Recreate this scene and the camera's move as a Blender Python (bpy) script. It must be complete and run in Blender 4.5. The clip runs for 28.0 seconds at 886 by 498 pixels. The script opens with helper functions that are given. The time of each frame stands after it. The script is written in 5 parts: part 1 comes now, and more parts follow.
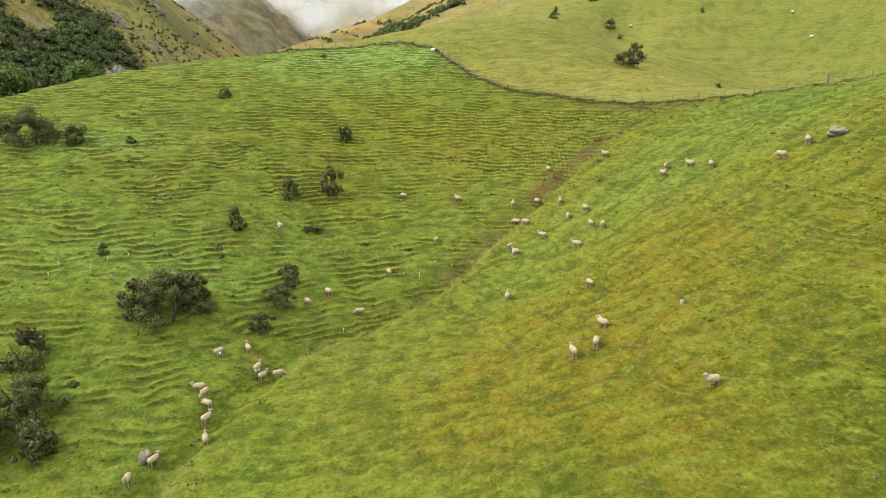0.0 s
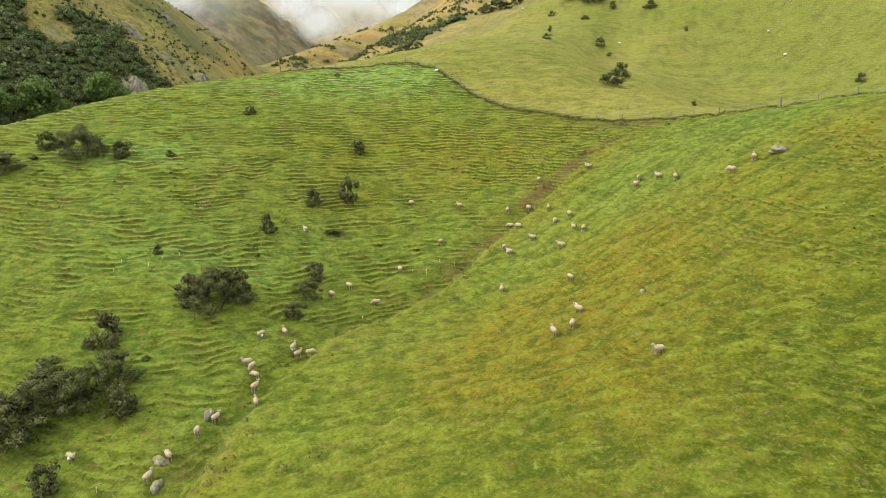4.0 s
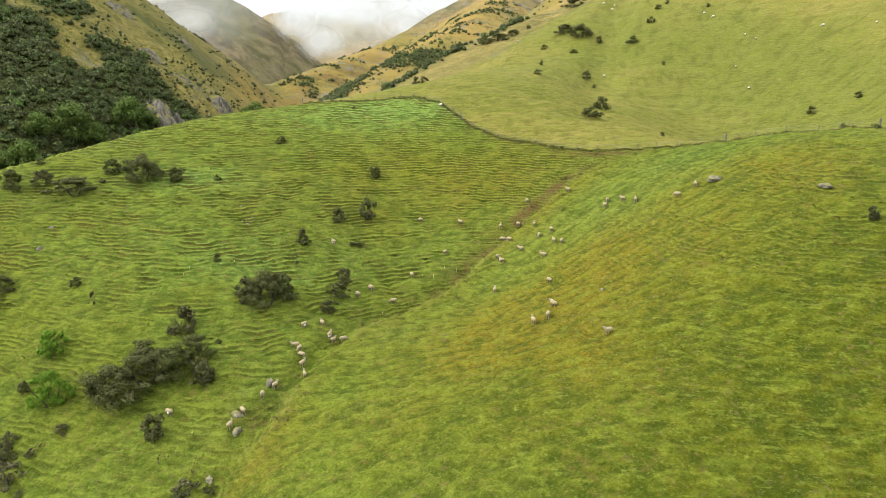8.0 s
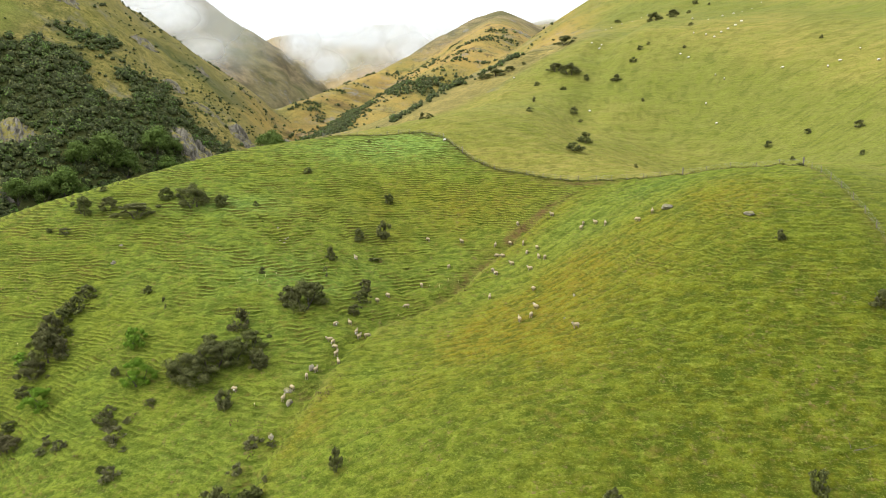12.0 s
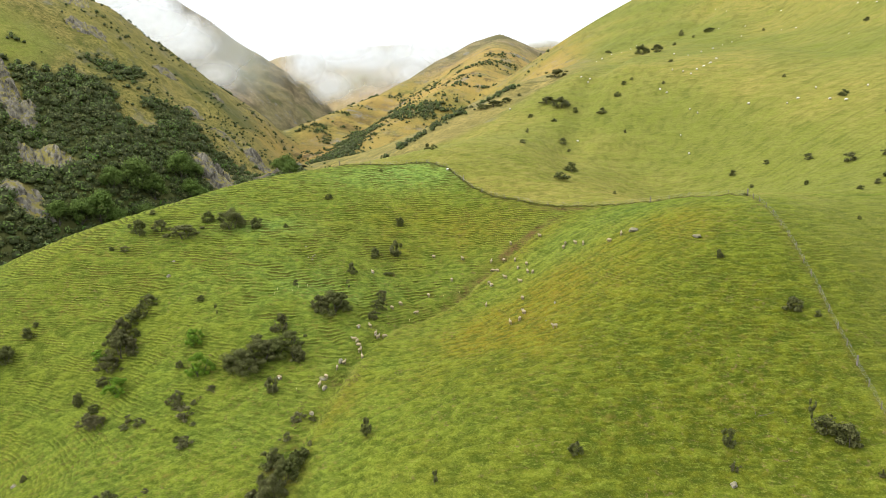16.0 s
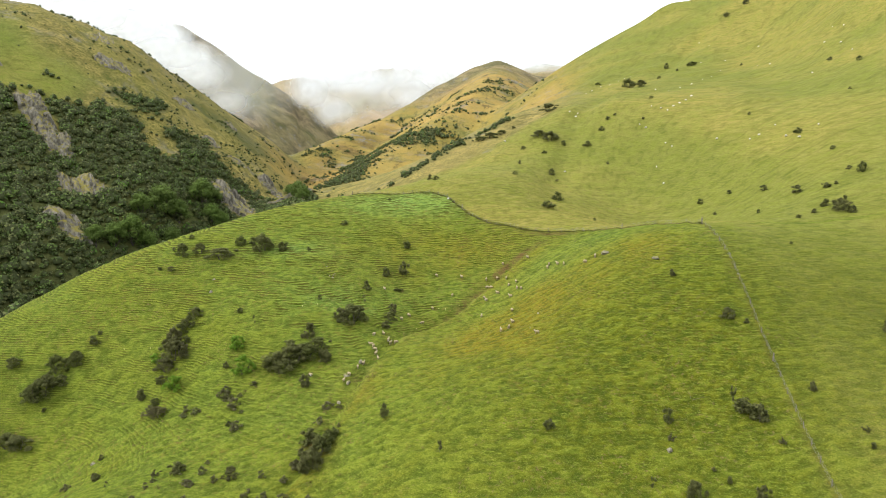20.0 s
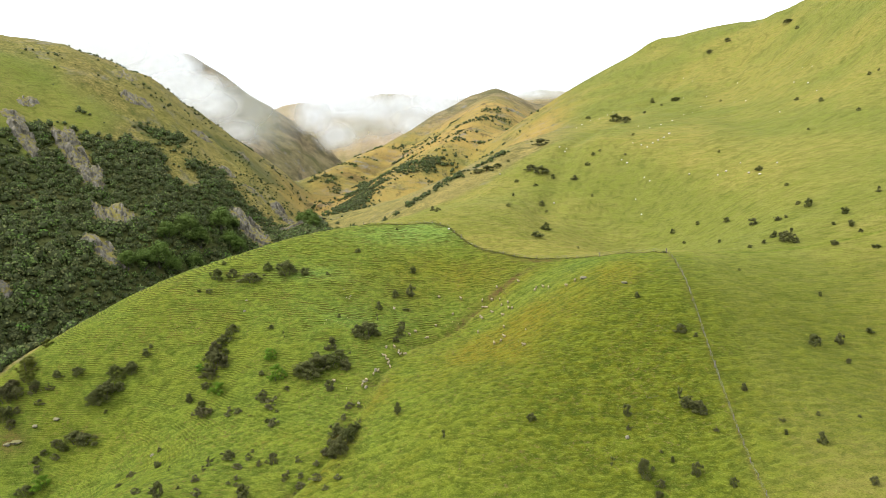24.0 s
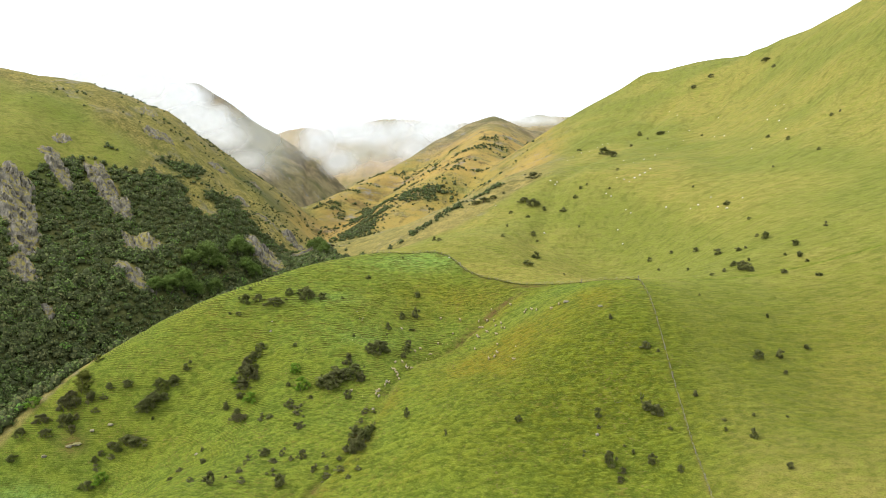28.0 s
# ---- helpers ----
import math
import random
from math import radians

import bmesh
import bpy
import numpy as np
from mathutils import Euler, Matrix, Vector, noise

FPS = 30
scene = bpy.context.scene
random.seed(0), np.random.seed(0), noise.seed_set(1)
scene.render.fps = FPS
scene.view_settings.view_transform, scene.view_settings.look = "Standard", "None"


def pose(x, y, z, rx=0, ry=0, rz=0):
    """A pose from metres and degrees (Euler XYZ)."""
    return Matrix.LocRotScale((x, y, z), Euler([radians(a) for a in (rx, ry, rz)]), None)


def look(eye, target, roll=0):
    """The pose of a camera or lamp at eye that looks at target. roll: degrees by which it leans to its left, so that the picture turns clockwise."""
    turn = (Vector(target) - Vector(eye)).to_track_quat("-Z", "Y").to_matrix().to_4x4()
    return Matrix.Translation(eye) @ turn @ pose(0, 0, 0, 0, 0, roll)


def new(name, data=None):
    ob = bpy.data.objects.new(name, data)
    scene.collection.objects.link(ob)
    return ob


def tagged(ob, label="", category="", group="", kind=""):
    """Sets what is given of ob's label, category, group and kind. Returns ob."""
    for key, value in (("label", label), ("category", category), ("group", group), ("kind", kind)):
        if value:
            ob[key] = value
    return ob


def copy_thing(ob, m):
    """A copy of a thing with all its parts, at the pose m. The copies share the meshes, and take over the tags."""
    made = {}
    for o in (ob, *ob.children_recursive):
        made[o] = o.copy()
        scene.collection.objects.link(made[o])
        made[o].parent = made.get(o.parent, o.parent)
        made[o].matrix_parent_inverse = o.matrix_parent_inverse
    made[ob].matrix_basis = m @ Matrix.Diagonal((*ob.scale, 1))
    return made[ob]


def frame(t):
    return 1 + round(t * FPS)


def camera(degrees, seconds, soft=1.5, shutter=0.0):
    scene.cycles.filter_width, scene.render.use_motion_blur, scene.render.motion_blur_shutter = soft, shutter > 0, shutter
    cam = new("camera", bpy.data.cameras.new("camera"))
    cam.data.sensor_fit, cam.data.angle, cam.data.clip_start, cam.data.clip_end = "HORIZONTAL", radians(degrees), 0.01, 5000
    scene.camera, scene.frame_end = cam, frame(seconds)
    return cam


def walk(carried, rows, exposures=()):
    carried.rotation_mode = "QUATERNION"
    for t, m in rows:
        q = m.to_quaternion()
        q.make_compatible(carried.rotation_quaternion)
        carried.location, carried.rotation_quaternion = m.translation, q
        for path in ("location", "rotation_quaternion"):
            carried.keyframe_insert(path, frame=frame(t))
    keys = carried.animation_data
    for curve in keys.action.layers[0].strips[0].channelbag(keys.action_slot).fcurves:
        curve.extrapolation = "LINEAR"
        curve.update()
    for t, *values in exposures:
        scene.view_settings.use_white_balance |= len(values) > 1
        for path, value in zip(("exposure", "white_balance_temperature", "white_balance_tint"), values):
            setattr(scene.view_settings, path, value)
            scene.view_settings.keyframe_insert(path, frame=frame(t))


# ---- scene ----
# ---- camera ----
cam = camera(70.6, 28.0, soft=0.9)
METRES, EYE, TILT, LEAN, TURN = 150.0, 60.0, -14.0, 0.0, 0.0
ROWS = [
    (0, 0.0000, 0.0000, 0.0000, 0.00, 0.00, -0.00),
    (0.5, -0.0001, -0.0041, -0.0001, 0.02, 0.01, 0.01),
    (1, -0.0003, -0.0101, -0.0004, 0.03, 0.05, 0.02),
    (1.5, -0.0006, -0.0177, -0.0008, 0.03, 0.09, 0.03),
    (2, -0.0009, -0.0268, -0.0012, 0.05, 0.13, 0.03),
    (2.5, -0.0013, -0.0372, -0.0016, 0.05, 0.17, 0.04),
    (3, -0.0017, -0.0485, -0.0020, 0.05, 0.23, 0.04),
    (3.5, -0.0021, -0.0609, -0.0025, 0.06, 0.28, 0.04),
    (5.5, -0.0044, -0.1159, -0.0039, 0.03, 0.45, -0.03),
    (6, -0.0048, -0.1306, -0.0047, 0.04, 0.50, -0.06),
    (6.5, -0.0051, -0.1455, -0.0055, 0.08, 0.65, -0.05),
    (7, -0.0057, -0.1610, -0.0063, 0.07, 0.97, -0.05),
    (7.5, -0.0063, -0.1768, -0.0073, 0.06, 1.29, -0.06),
    (8, -0.0068, -0.1918, -0.0080, 0.07, 1.54, -0.06),
    (8.5, -0.0070, -0.2082, -0.0092, 0.09, 1.81, -0.07),
    (9, -0.0079, -0.2248, -0.0103, 0.06, 2.07, -0.08),
    (9.5, -0.0081, -0.2413, -0.0114, 0.11, 2.32, -0.09),
    (10, -0.0087, -0.2582, -0.0125, 0.10, 2.55, -0.11),
    (10.5, -0.0093, -0.2751, -0.0137, 0.11, 2.77, -0.12),
    (11, -0.0098, -0.2919, -0.0151, 0.12, 2.97, -0.16),
    (11.5, -0.0104, -0.3091, -0.0162, 0.13, 3.13, -0.15),
    (12, -0.0109, -0.3263, -0.0172, 0.14, 3.29, -0.15),
    (12.5, -0.0117, -0.3437, -0.0183, 0.14, 3.48, -0.16),
    (14.5, -0.0146, -0.4152, -0.0229, 0.13, 4.18, -0.20),
    (15, -0.0152, -0.4335, -0.0241, 0.14, 4.39, -0.20),
    (15.5, -0.0159, -0.4522, -0.0255, 0.14, 4.61, -0.21),
    (16, -0.0165, -0.4714, -0.0268, 0.13, 4.81, -0.23),
    (16.5, -0.0168, -0.4908, -0.0284, 0.13, 5.03, -0.22),
    (17, -0.0172, -0.5104, -0.0298, 0.14, 5.25, -0.21),
    (17.5, -0.0175, -0.5303, -0.0317, 0.13, 5.48, -0.22),
    (18, -0.0180, -0.5505, -0.0331, 0.12, 5.71, -0.21),
    (18.5, -0.0185, -0.5707, -0.0348, 0.12, 5.93, -0.23),
    (19, -0.0190, -0.5913, -0.0364, 0.11, 6.13, -0.22),
    (19.5, -0.0195, -0.6120, -0.0380, 0.10, 6.35, -0.22),
    (20, -0.0200, -0.6332, -0.0396, 0.09, 6.57, -0.22),
    (20.5, -0.0207, -0.6547, -0.0411, 0.08, 6.79, -0.23),
    (21, -0.0214, -0.6763, -0.0427, 0.07, 7.02, -0.23),
    (21.5, -0.0221, -0.6983, -0.0441, 0.05, 7.26, -0.24),
    (23.5, -0.0247, -0.7873, -0.0501, 0.02, 8.27, -0.25),
    (24, -0.0253, -0.8101, -0.0518, 0.00, 8.51, -0.25),
    (24.5, -0.0259, -0.8330, -0.0535, -0.01, 8.75, -0.25),
    (25, -0.0264, -0.8559, -0.0553, -0.02, 8.99, -0.25),
    (25.5, -0.0270, -0.8791, -0.0571, -0.03, 9.24, -0.25),
    (26, -0.0276, -0.9025, -0.0588, -0.03, 9.47, -0.24),
    (26.5, -0.0281, -0.9260, -0.0606, -0.04, 9.73, -0.23),
    (27, -0.0287, -0.9497, -0.0624, -0.05, 9.99, -0.23),
    (27.5, -0.0291, -0.9734, -0.0640, -0.05, 10.23, -0.23),
    (28, -0.0296, -0.9974, -0.0657, -0.05, 10.48, -0.22),
]
walk(cam, [(t, pose(0, 0, EYE, TILT, LEAN, TURN) @ pose(METRES * x, METRES * y, METRES * z, 90 + pitch, roll, yaw)) for t, x, y, z, yaw, pitch, roll in ROWS],
     exposures=[(0, 0.0), (8, -0.02), (17, -0.03), (28, -0.06)])

# ---- world and sun: a bright, even overcast ----
SUN_ELEVATION, SUN_AZIMUTH = radians(38), radians(-98)
world = bpy.data.worlds.new("overcast_sky")
scene.world = world
world.use_nodes = True
wn, wl = world.node_tree.nodes, world.node_tree.links
wn.clear()
w_out = wn.new("ShaderNodeOutputWorld")
w_sky = wn.new("ShaderNodeTexSky")
w_sky.sky_type = "NISHITA"
w_sky.sun_disc = False
w_sky.sun_elevation = SUN_ELEVATION
w_sky.sun_rotation = SUN_AZIMUTH
w_clear = wn.new("ShaderNodeBackground")
w_clear.inputs["Strength"].default_value = 0.06
wl.new(w_sky.outputs["Color"], w_clear.inputs["Color"])
w_cloud = wn.new("ShaderNodeBackground")
w_dir, w_up, w_grade = wn.new("ShaderNodeTexCoord"), wn.new("ShaderNodeSeparateXYZ"), wn.new("ShaderNodeMapRange")
w_grade.inputs["From Min"].default_value, w_grade.inputs["From Max"].default_value = 0.0, 1.0
w_grade.inputs["To Min"].default_value, w_grade.inputs["To Max"].default_value = 1.20, 2.7
wl.new(w_dir.outputs["Generated"], w_up.inputs[0])
wl.new(w_up.outputs[2], w_grade.inputs["Value"])
wl.new(w_grade.outputs["Result"], w_cloud.inputs["Strength"])
w_noise = wn.new("ShaderNodeTexNoise")
w_noise.inputs["Scale"].default_value = 2.2
w_noise.inputs["Detail"].default_value = 5.0
w_ramp = wn.new("ShaderNodeValToRGB")
w_ramp.color_ramp.elements[0].position = 0.3
w_ramp.color_ramp.elements[0].color = (0.86, 0.90, 0.94, 1)
w_ramp.color_ramp.elements[1].position = 0.75
w_ramp.color_ramp.elements[1].color = (1.0, 1.0, 0.99, 1)
wl.new(w_noise.outputs["Fac"], w_ramp.inputs["Fac"])
wl.new(w_ramp.outputs["Color"], w_cloud.inputs["Color"])
w_add = wn.new("ShaderNodeAddShader")
wl.new(w_clear.outputs[0], w_add.inputs[0])
wl.new(w_cloud.outputs[0], w_add.inputs[1])
wl.new(w_add.outputs[0], w_out.inputs["Surface"])

sun = new("sun", bpy.data.lights.new("sun", "SUN"))
sun.data.energy = 4.2
sun.data.angle = radians(26)
sun.data.color = (1.0, 0.96, 0.88)
sun.matrix_world = look((0, 0, 300), (math.sin(SUN_AZIMUTH) * -100 * math.cos(SUN_ELEVATION), -100 * math.cos(SUN_AZIMUTH) * math.cos(SUN_ELEVATION), 300 - 100 * math.sin(SUN_ELEVATION)))


# ---- materials ----
class Mat:
    """A small builder of node materials."""

    def __init__(self, name):
        self.m = bpy.data.materials.new(name)
        self.m.use_nodes = True
        self.t = self.m.node_tree
        self.t.nodes.clear()
        self.out = self.n("ShaderNodeOutputMaterial")

    def n(self, kind, **values):
        node = self.t.nodes.new(kind)
        for key, value in values.items():
            node.inputs[key.replace("_", " ")].default_value = value
        return node

    def link(self, a, b):
        self.t.links.new(a, b)

    def noise(self, scale, detail=4.0, rough=0.55, coord=None, stretch=None):
        node = self.n("ShaderNodeTexNoise", Scale=scale, Detail=detail, Roughness=rough)
        src = coord or self.coord()
        if stretch:
            mp = self.n("ShaderNodeMapping")
            mp.inputs["Scale"].default_value = stretch
            self.link(src, mp.inputs["Vector"])
            src = mp.outputs["Vector"]
        self.link(src, node.inputs["Vector"])
        return node.outputs["Fac"]

    def coord(self):
        if not hasattr(self, "c"):
            self.c = self.n("ShaderNodeNewGeometry").outputs["Position"]
        return self.c

    def local(self):
        if not hasattr(self, "lc"):
            self.lc = self.n("ShaderNodeTexCoord").outputs["Object"]
        return self.lc

    def attr(self, name):
        node = self.n("ShaderNodeAttribute")
        node.attribute_name = name
        return node.outputs["Fac"]

    def ramp(self, fac, lo, hi, a=0.0, b=1.0):
        node = self.n("ShaderNodeMapRange")
        node.inputs["From Min"].default_value, node.inputs["From Max"].default_value = lo, hi
        node.inputs["To Min"].default_value, node.inputs["To Max"].default_value = a, b
        self.link(fac, node.inputs["Value"])
        return node.outputs["Result"]

    def mix(self, fac, a, b, mode="MIX"):
        node = self.t.nodes.new("ShaderNodeMix")
        node.data_type, node.blend_type = "RGBA", mode
        for sock, value in ((node.inputs[0], fac), (node.inputs[6], a), (node.inputs[7], b)):
            if isinstance(value, (int, float)):
                sock.default_value = value
            elif isinstance(value, tuple):
                sock.default_value = (*value, 1.0)
            else:
                self.link(value, sock)
        return node.outputs[2]

    def math(self, op, a, b=0.0):
        node = self.n("ShaderNodeMath")
        node.operation = op
        for sock, value in ((node.inputs[0], a), (node.inputs[1], b)):
            if isinstance(value, (int, float)):
                sock.default_value = value
            else:
                self.link(value, sock)
        return node.outputs[0]

    def leafy(self, color, thin):
        """A leaf or blade: part of the light passes through it."""
        p = self.n("ShaderNodeBsdfPrincipled", Roughness=0.7)
        p.inputs["Specular IOR Level"].default_value = 0.08
        tr, both = self.n("ShaderNodeBsdfTranslucent"), self.n("ShaderNodeMixShader")
        both.inputs[0].default_value = thin
        self.link(color, p.inputs["Base Color"])
        self.link(color, tr.inputs["Color"])
        self.link(p.outputs[0], both.inputs[1])
        self.link(tr.outputs[0], both.inputs[2])
        self.link(both.outputs[0], self.out.inputs["Surface"])
        return self.m

    def surface(self, color, rough=0.85, bump=None, strength=0.4, distance=0.05, metal=0.0, spec=0.25, sheen=0.0):
        p = self.n("ShaderNodeBsdfPrincipled", Roughness=rough, Metallic=metal)
        p.inputs["Specular IOR Level"].default_value = spec
        p.inputs["Sheen Weight"].default_value = sheen
        if isinstance(color, tuple):
            p.inputs["Base Color"].default_value = (*color, 1)
        else:
            self.link(color, p.inputs["Base Color"])
        if bump is not None:
            b = self.n("ShaderNodeBump", Strength=strength, Distance=distance)
            self.link(bump, b.inputs["Height"])
            self.link(b.outputs["Normal"], p.inputs["Normal"])
        self.link(p.outputs[0], self.out.inputs["Surface"])
        return self.m


def grass_material():
    m = Mat("pasture_and_hill_ground")
    fine = m.noise(3.4, 9, 0.85)
    clump = m.noise(0.75, 7, 0.72)
    patch = m.noise(0.07, 5, 0.6)
    broad = m.noise(0.016, 3, 0.5)
    col = m.mix(m.ramp(clump, 0.38, 0.60), (0.045, 0.071, 0.009), (0.101, 0.134, 0.017))
    col = m.mix(m.ramp(patch, 0.42, 0.66, 0, 0.40), col, (0.112, 0.112, 0.008))
    col = m.mix(m.ramp(m.attr("lush"), 0.0, 1.0, 0, 0.58), col, m.mix(m.ramp(clump, 0.4, 0.6), (0.072, 0.146, 0.026), (0.172, 0.282, 0.074)))
    dry = m.math("MULTIPLY", m.attr("dry"), m.ramp(clump, 0.3, 0.62, 0.35, 1.0))
    col = m.mix(dry, col, m.mix(m.ramp(m.noise(0.45, 5, 0.7), 0.40, 0.60), (0.112, 0.070, 0.008), (0.168, 0.125, 0.009)))
    far = m.mix(m.ramp(broad, 0.4, 0.62), (0.130, 0.133, 0.030), (0.206, 0.170, 0.045))
    far = m.mix(m.ramp(m.noise(0.25, 7, 0.75, stretch=(0.5, 1.0, 3.0)), 0.40, 0.60, 0.6, 0.0), far, (0.085, 0.102, 0.012))
    far = m.mix(m.ramp(m.noise(0.9, 5, 0.7), 0.58, 0.72, 0.0, 0.5), far, (0.230, 0.210, 0.060))
    lines = m.math("FRACT", m.math("ADD", m.math("MULTIPLY", m.attr("level"), 1.25), m.math("ADD", m.math("MULTIPLY", m.noise(0.03, 3, 0.5), 6.0), m.math("MULTIPLY", m.noise(0.3, 4, 0.6), 3.0))))
    seen = m.ramp(m.noise(0.07, 5, 0.65), 0.38, 0.6)
    far = m.mix(m.math("MULTIPLY", seen, m.ramp(lines, 0.35, 0.05, 0, 0.20)), far, (0.080, 0.086, 0.012))
    far = m.mix(m.math("MULTIPLY", seen, m.ramp(lines, 0.6, 0.9, 0, 0.16)), far, (0.260, 0.240, 0.060))
    col = m.mix(m.attr("far"), col, far)
    tus = m.mix(m.ramp(m.noise(0.10, 8, 0.78), 0.40, 0.60), (0.100, 0.082, 0.030), (0.295, 0.222, 0.074))
    tus = m.mix(m.ramp(m.noise(0.55, 5, 0.7), 0.40, 0.52, 0.75, 0.0), tus, (0.034, 0.034, 0.010))
    tus = m.mix(m.ramp(broad, 0.45, 0.6, 0, 0.5), tus, (0.200, 0.152, 0.058))
    tus = m.mix(m.math("MULTIPLY", m.attr("gold"), m.ramp(m.noise(0.035, 6, 0.7), 0.36, 0.52)), tus, (0.275, 0.180, 0.052))
    tus = m.mix(m.math("MULTIPLY", m.attr("gold"), m.ramp(m.noise(0.05, 6, 0.75, stretch=(1.6, 0.5, 0.5)), 0.54, 0.62, 0, 0.8)), tus, (0.075, 0.046, 0.024))
    tus = m.mix(m.attr("alpine"), tus, m.mix(m.ramp(m.noise(0.03, 8, 0.75), 0.42, 0.58), (0.080, 0.064, 0.042), (0.200, 0.154, 0.092)))
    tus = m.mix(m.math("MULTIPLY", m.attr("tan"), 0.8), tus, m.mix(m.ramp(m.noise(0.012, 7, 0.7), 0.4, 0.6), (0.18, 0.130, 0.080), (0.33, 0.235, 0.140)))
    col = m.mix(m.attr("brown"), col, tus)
    # level ledges trodden by sheep: matted brown risers with painted shade, green treads painted lit; tussocks likewise
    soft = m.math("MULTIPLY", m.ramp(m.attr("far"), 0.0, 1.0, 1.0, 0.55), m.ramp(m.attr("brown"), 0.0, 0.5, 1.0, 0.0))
    # deep: olive grass with the right-hand slope's shade painted in
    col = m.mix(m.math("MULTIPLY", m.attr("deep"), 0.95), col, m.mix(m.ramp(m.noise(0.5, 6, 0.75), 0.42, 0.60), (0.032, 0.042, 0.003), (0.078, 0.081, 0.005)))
    # tussock tops painted as lit, the hollows between them as shaded
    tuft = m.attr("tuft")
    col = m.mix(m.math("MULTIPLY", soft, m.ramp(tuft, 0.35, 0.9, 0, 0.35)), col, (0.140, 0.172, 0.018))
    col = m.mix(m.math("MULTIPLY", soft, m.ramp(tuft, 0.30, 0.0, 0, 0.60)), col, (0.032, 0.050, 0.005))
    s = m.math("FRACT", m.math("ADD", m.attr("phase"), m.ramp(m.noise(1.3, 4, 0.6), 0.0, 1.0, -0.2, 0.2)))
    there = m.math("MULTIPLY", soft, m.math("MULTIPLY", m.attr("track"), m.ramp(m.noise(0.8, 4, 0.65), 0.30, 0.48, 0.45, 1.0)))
    # shade under each lip is put into the riser's matted brown colour
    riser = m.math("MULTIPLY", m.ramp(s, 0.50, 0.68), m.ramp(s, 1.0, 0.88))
    matted_shade = m.mix(m.ramp(m.noise(0.22, 5, 0.65), 0.40, 0.60), (0.026, 0.042, 0.003), (0.052, 0.044, 0.009))
    col = m.mix(m.math("MULTIPLY", there, m.math("MULTIPLY", riser, 0.75)), col, matted_shade)
    # tread edges painted paler, as if catching the sky
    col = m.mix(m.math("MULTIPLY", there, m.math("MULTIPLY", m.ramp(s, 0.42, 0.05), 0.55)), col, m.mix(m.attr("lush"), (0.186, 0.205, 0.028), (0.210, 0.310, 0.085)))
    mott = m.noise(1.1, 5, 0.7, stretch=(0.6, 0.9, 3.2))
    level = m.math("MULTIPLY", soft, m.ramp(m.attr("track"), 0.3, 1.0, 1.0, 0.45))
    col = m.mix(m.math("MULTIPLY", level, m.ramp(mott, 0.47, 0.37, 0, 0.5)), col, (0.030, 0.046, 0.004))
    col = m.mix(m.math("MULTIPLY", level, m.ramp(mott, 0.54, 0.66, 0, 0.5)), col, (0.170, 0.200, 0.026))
    flecks = m.math("MULTIPLY", m.math("MULTIPLY", soft, m.ramp(m.noise(1.3, 4, 0.7), 0.57, 0.66)), m.ramp(m.noise(0.09, 4, 0.65), 0.42, 0.60, 0.0, 0.7))
    col = m.mix(flecks, col, (0.120, 0.085, 0.036))
    # dead stalks, and near-black green in the lows of the fine noise
    col = m.mix(m.ramp(fine, 0.54, 0.62, 0, 0.40), col, (0.230, 0.232, 0.056))
    col = m.mix(m.ramp(fine, 0.39, 0.48, 0.75, 0.0), col, (0.026, 0.038, 0.003))
    rust = m.math("MULTIPLY", m.ramp(m.noise(0.9, 4, 0.6), 0.54, 0.66), m.ramp(m.noise(0.05, 3, 0.5), 0.38, 0.56))
    col = m.mix(m.math("MULTIPLY", rust, m.ramp(m.attr("far"), 0.0, 0.6, 0.35, 0.0)), col, (0.120, 0.080, 0.022))
    col = m.mix(m.math("MULTIPLY", m.attr("earth"), m.ramp(clump, 0.36, 0.56)), col, m.mix(m.ramp(fine, 0.4, 0.6), (0.050, 0.034, 0.014), (0.130, 0.082, 0.030)))
    col = m.mix(m.math("MULTIPLY", m.attr("path"), m.ramp(clump, 0.38, 0.54, 0.15, 0.85)), col, (0.230, 0.190, 0.055))
    rockc = m.mix(m.ramp(m.noise(0.5, 6, 0.7), 0.35, 0.65), (0.08, 0.075, 0.07), (0.20, 0.19, 0.175))
    col = m.mix(m.math("MULTIPLY", m.attr("rock"), m.ramp(m.noise(0.045, 8, 0.8), 0.54, 0.60)), col, rockc)
    col = m.mix(m.attr("scrub"), col, m.mix(m.ramp(clump, 0.4, 0.6), (0.028, 0.038, 0.012), (0.062, 0.074, 0.025)))
    return m.surface(col, 0.9, m.math("ADD", m.math("MULTIPLY", fine, 0.35), clump), 0.8, 0.20, spec=0.04)


def leaf_material(name, dark, light, tint, rough=0.65):
    m = Mat(name)
    rnd = m.n("ShaderNodeNewGeometry").outputs["Random Per Island"]
    ob = m.n("ShaderNodeObjectInfo").outputs["Random"]
    col = m.mix(m.ramp(rnd, 0.0, 1.0, 0.1, 0.75), dark, light)
    col = m.mix(m.math("MULTIPLY", ob, 0.5), col, tint)
    col = m.mix(m.ramp(m.noise(1.3, 3, 0.6), 0.52, 0.64, 0, 0.45), col, light)
    col = m.mix(m.ramp(m.noise(0.9, 4, 0.6), 0.48, 0.62, 0, 0.5), col, dark)
    return m.leafy(col, 0.2)


def plain_material(name, a, b, scale, rough=0.9, bump=0.4, distance=0.03, spec=0.2):
    m = Mat(name)
    nz = m.noise(scale, 6, 0.65, m.local())
    col = m.mix(m.ramp(nz, 0.32, 0.68), a, b)
    return m.surface(col, rough, nz, bump, distance, spec=spec)


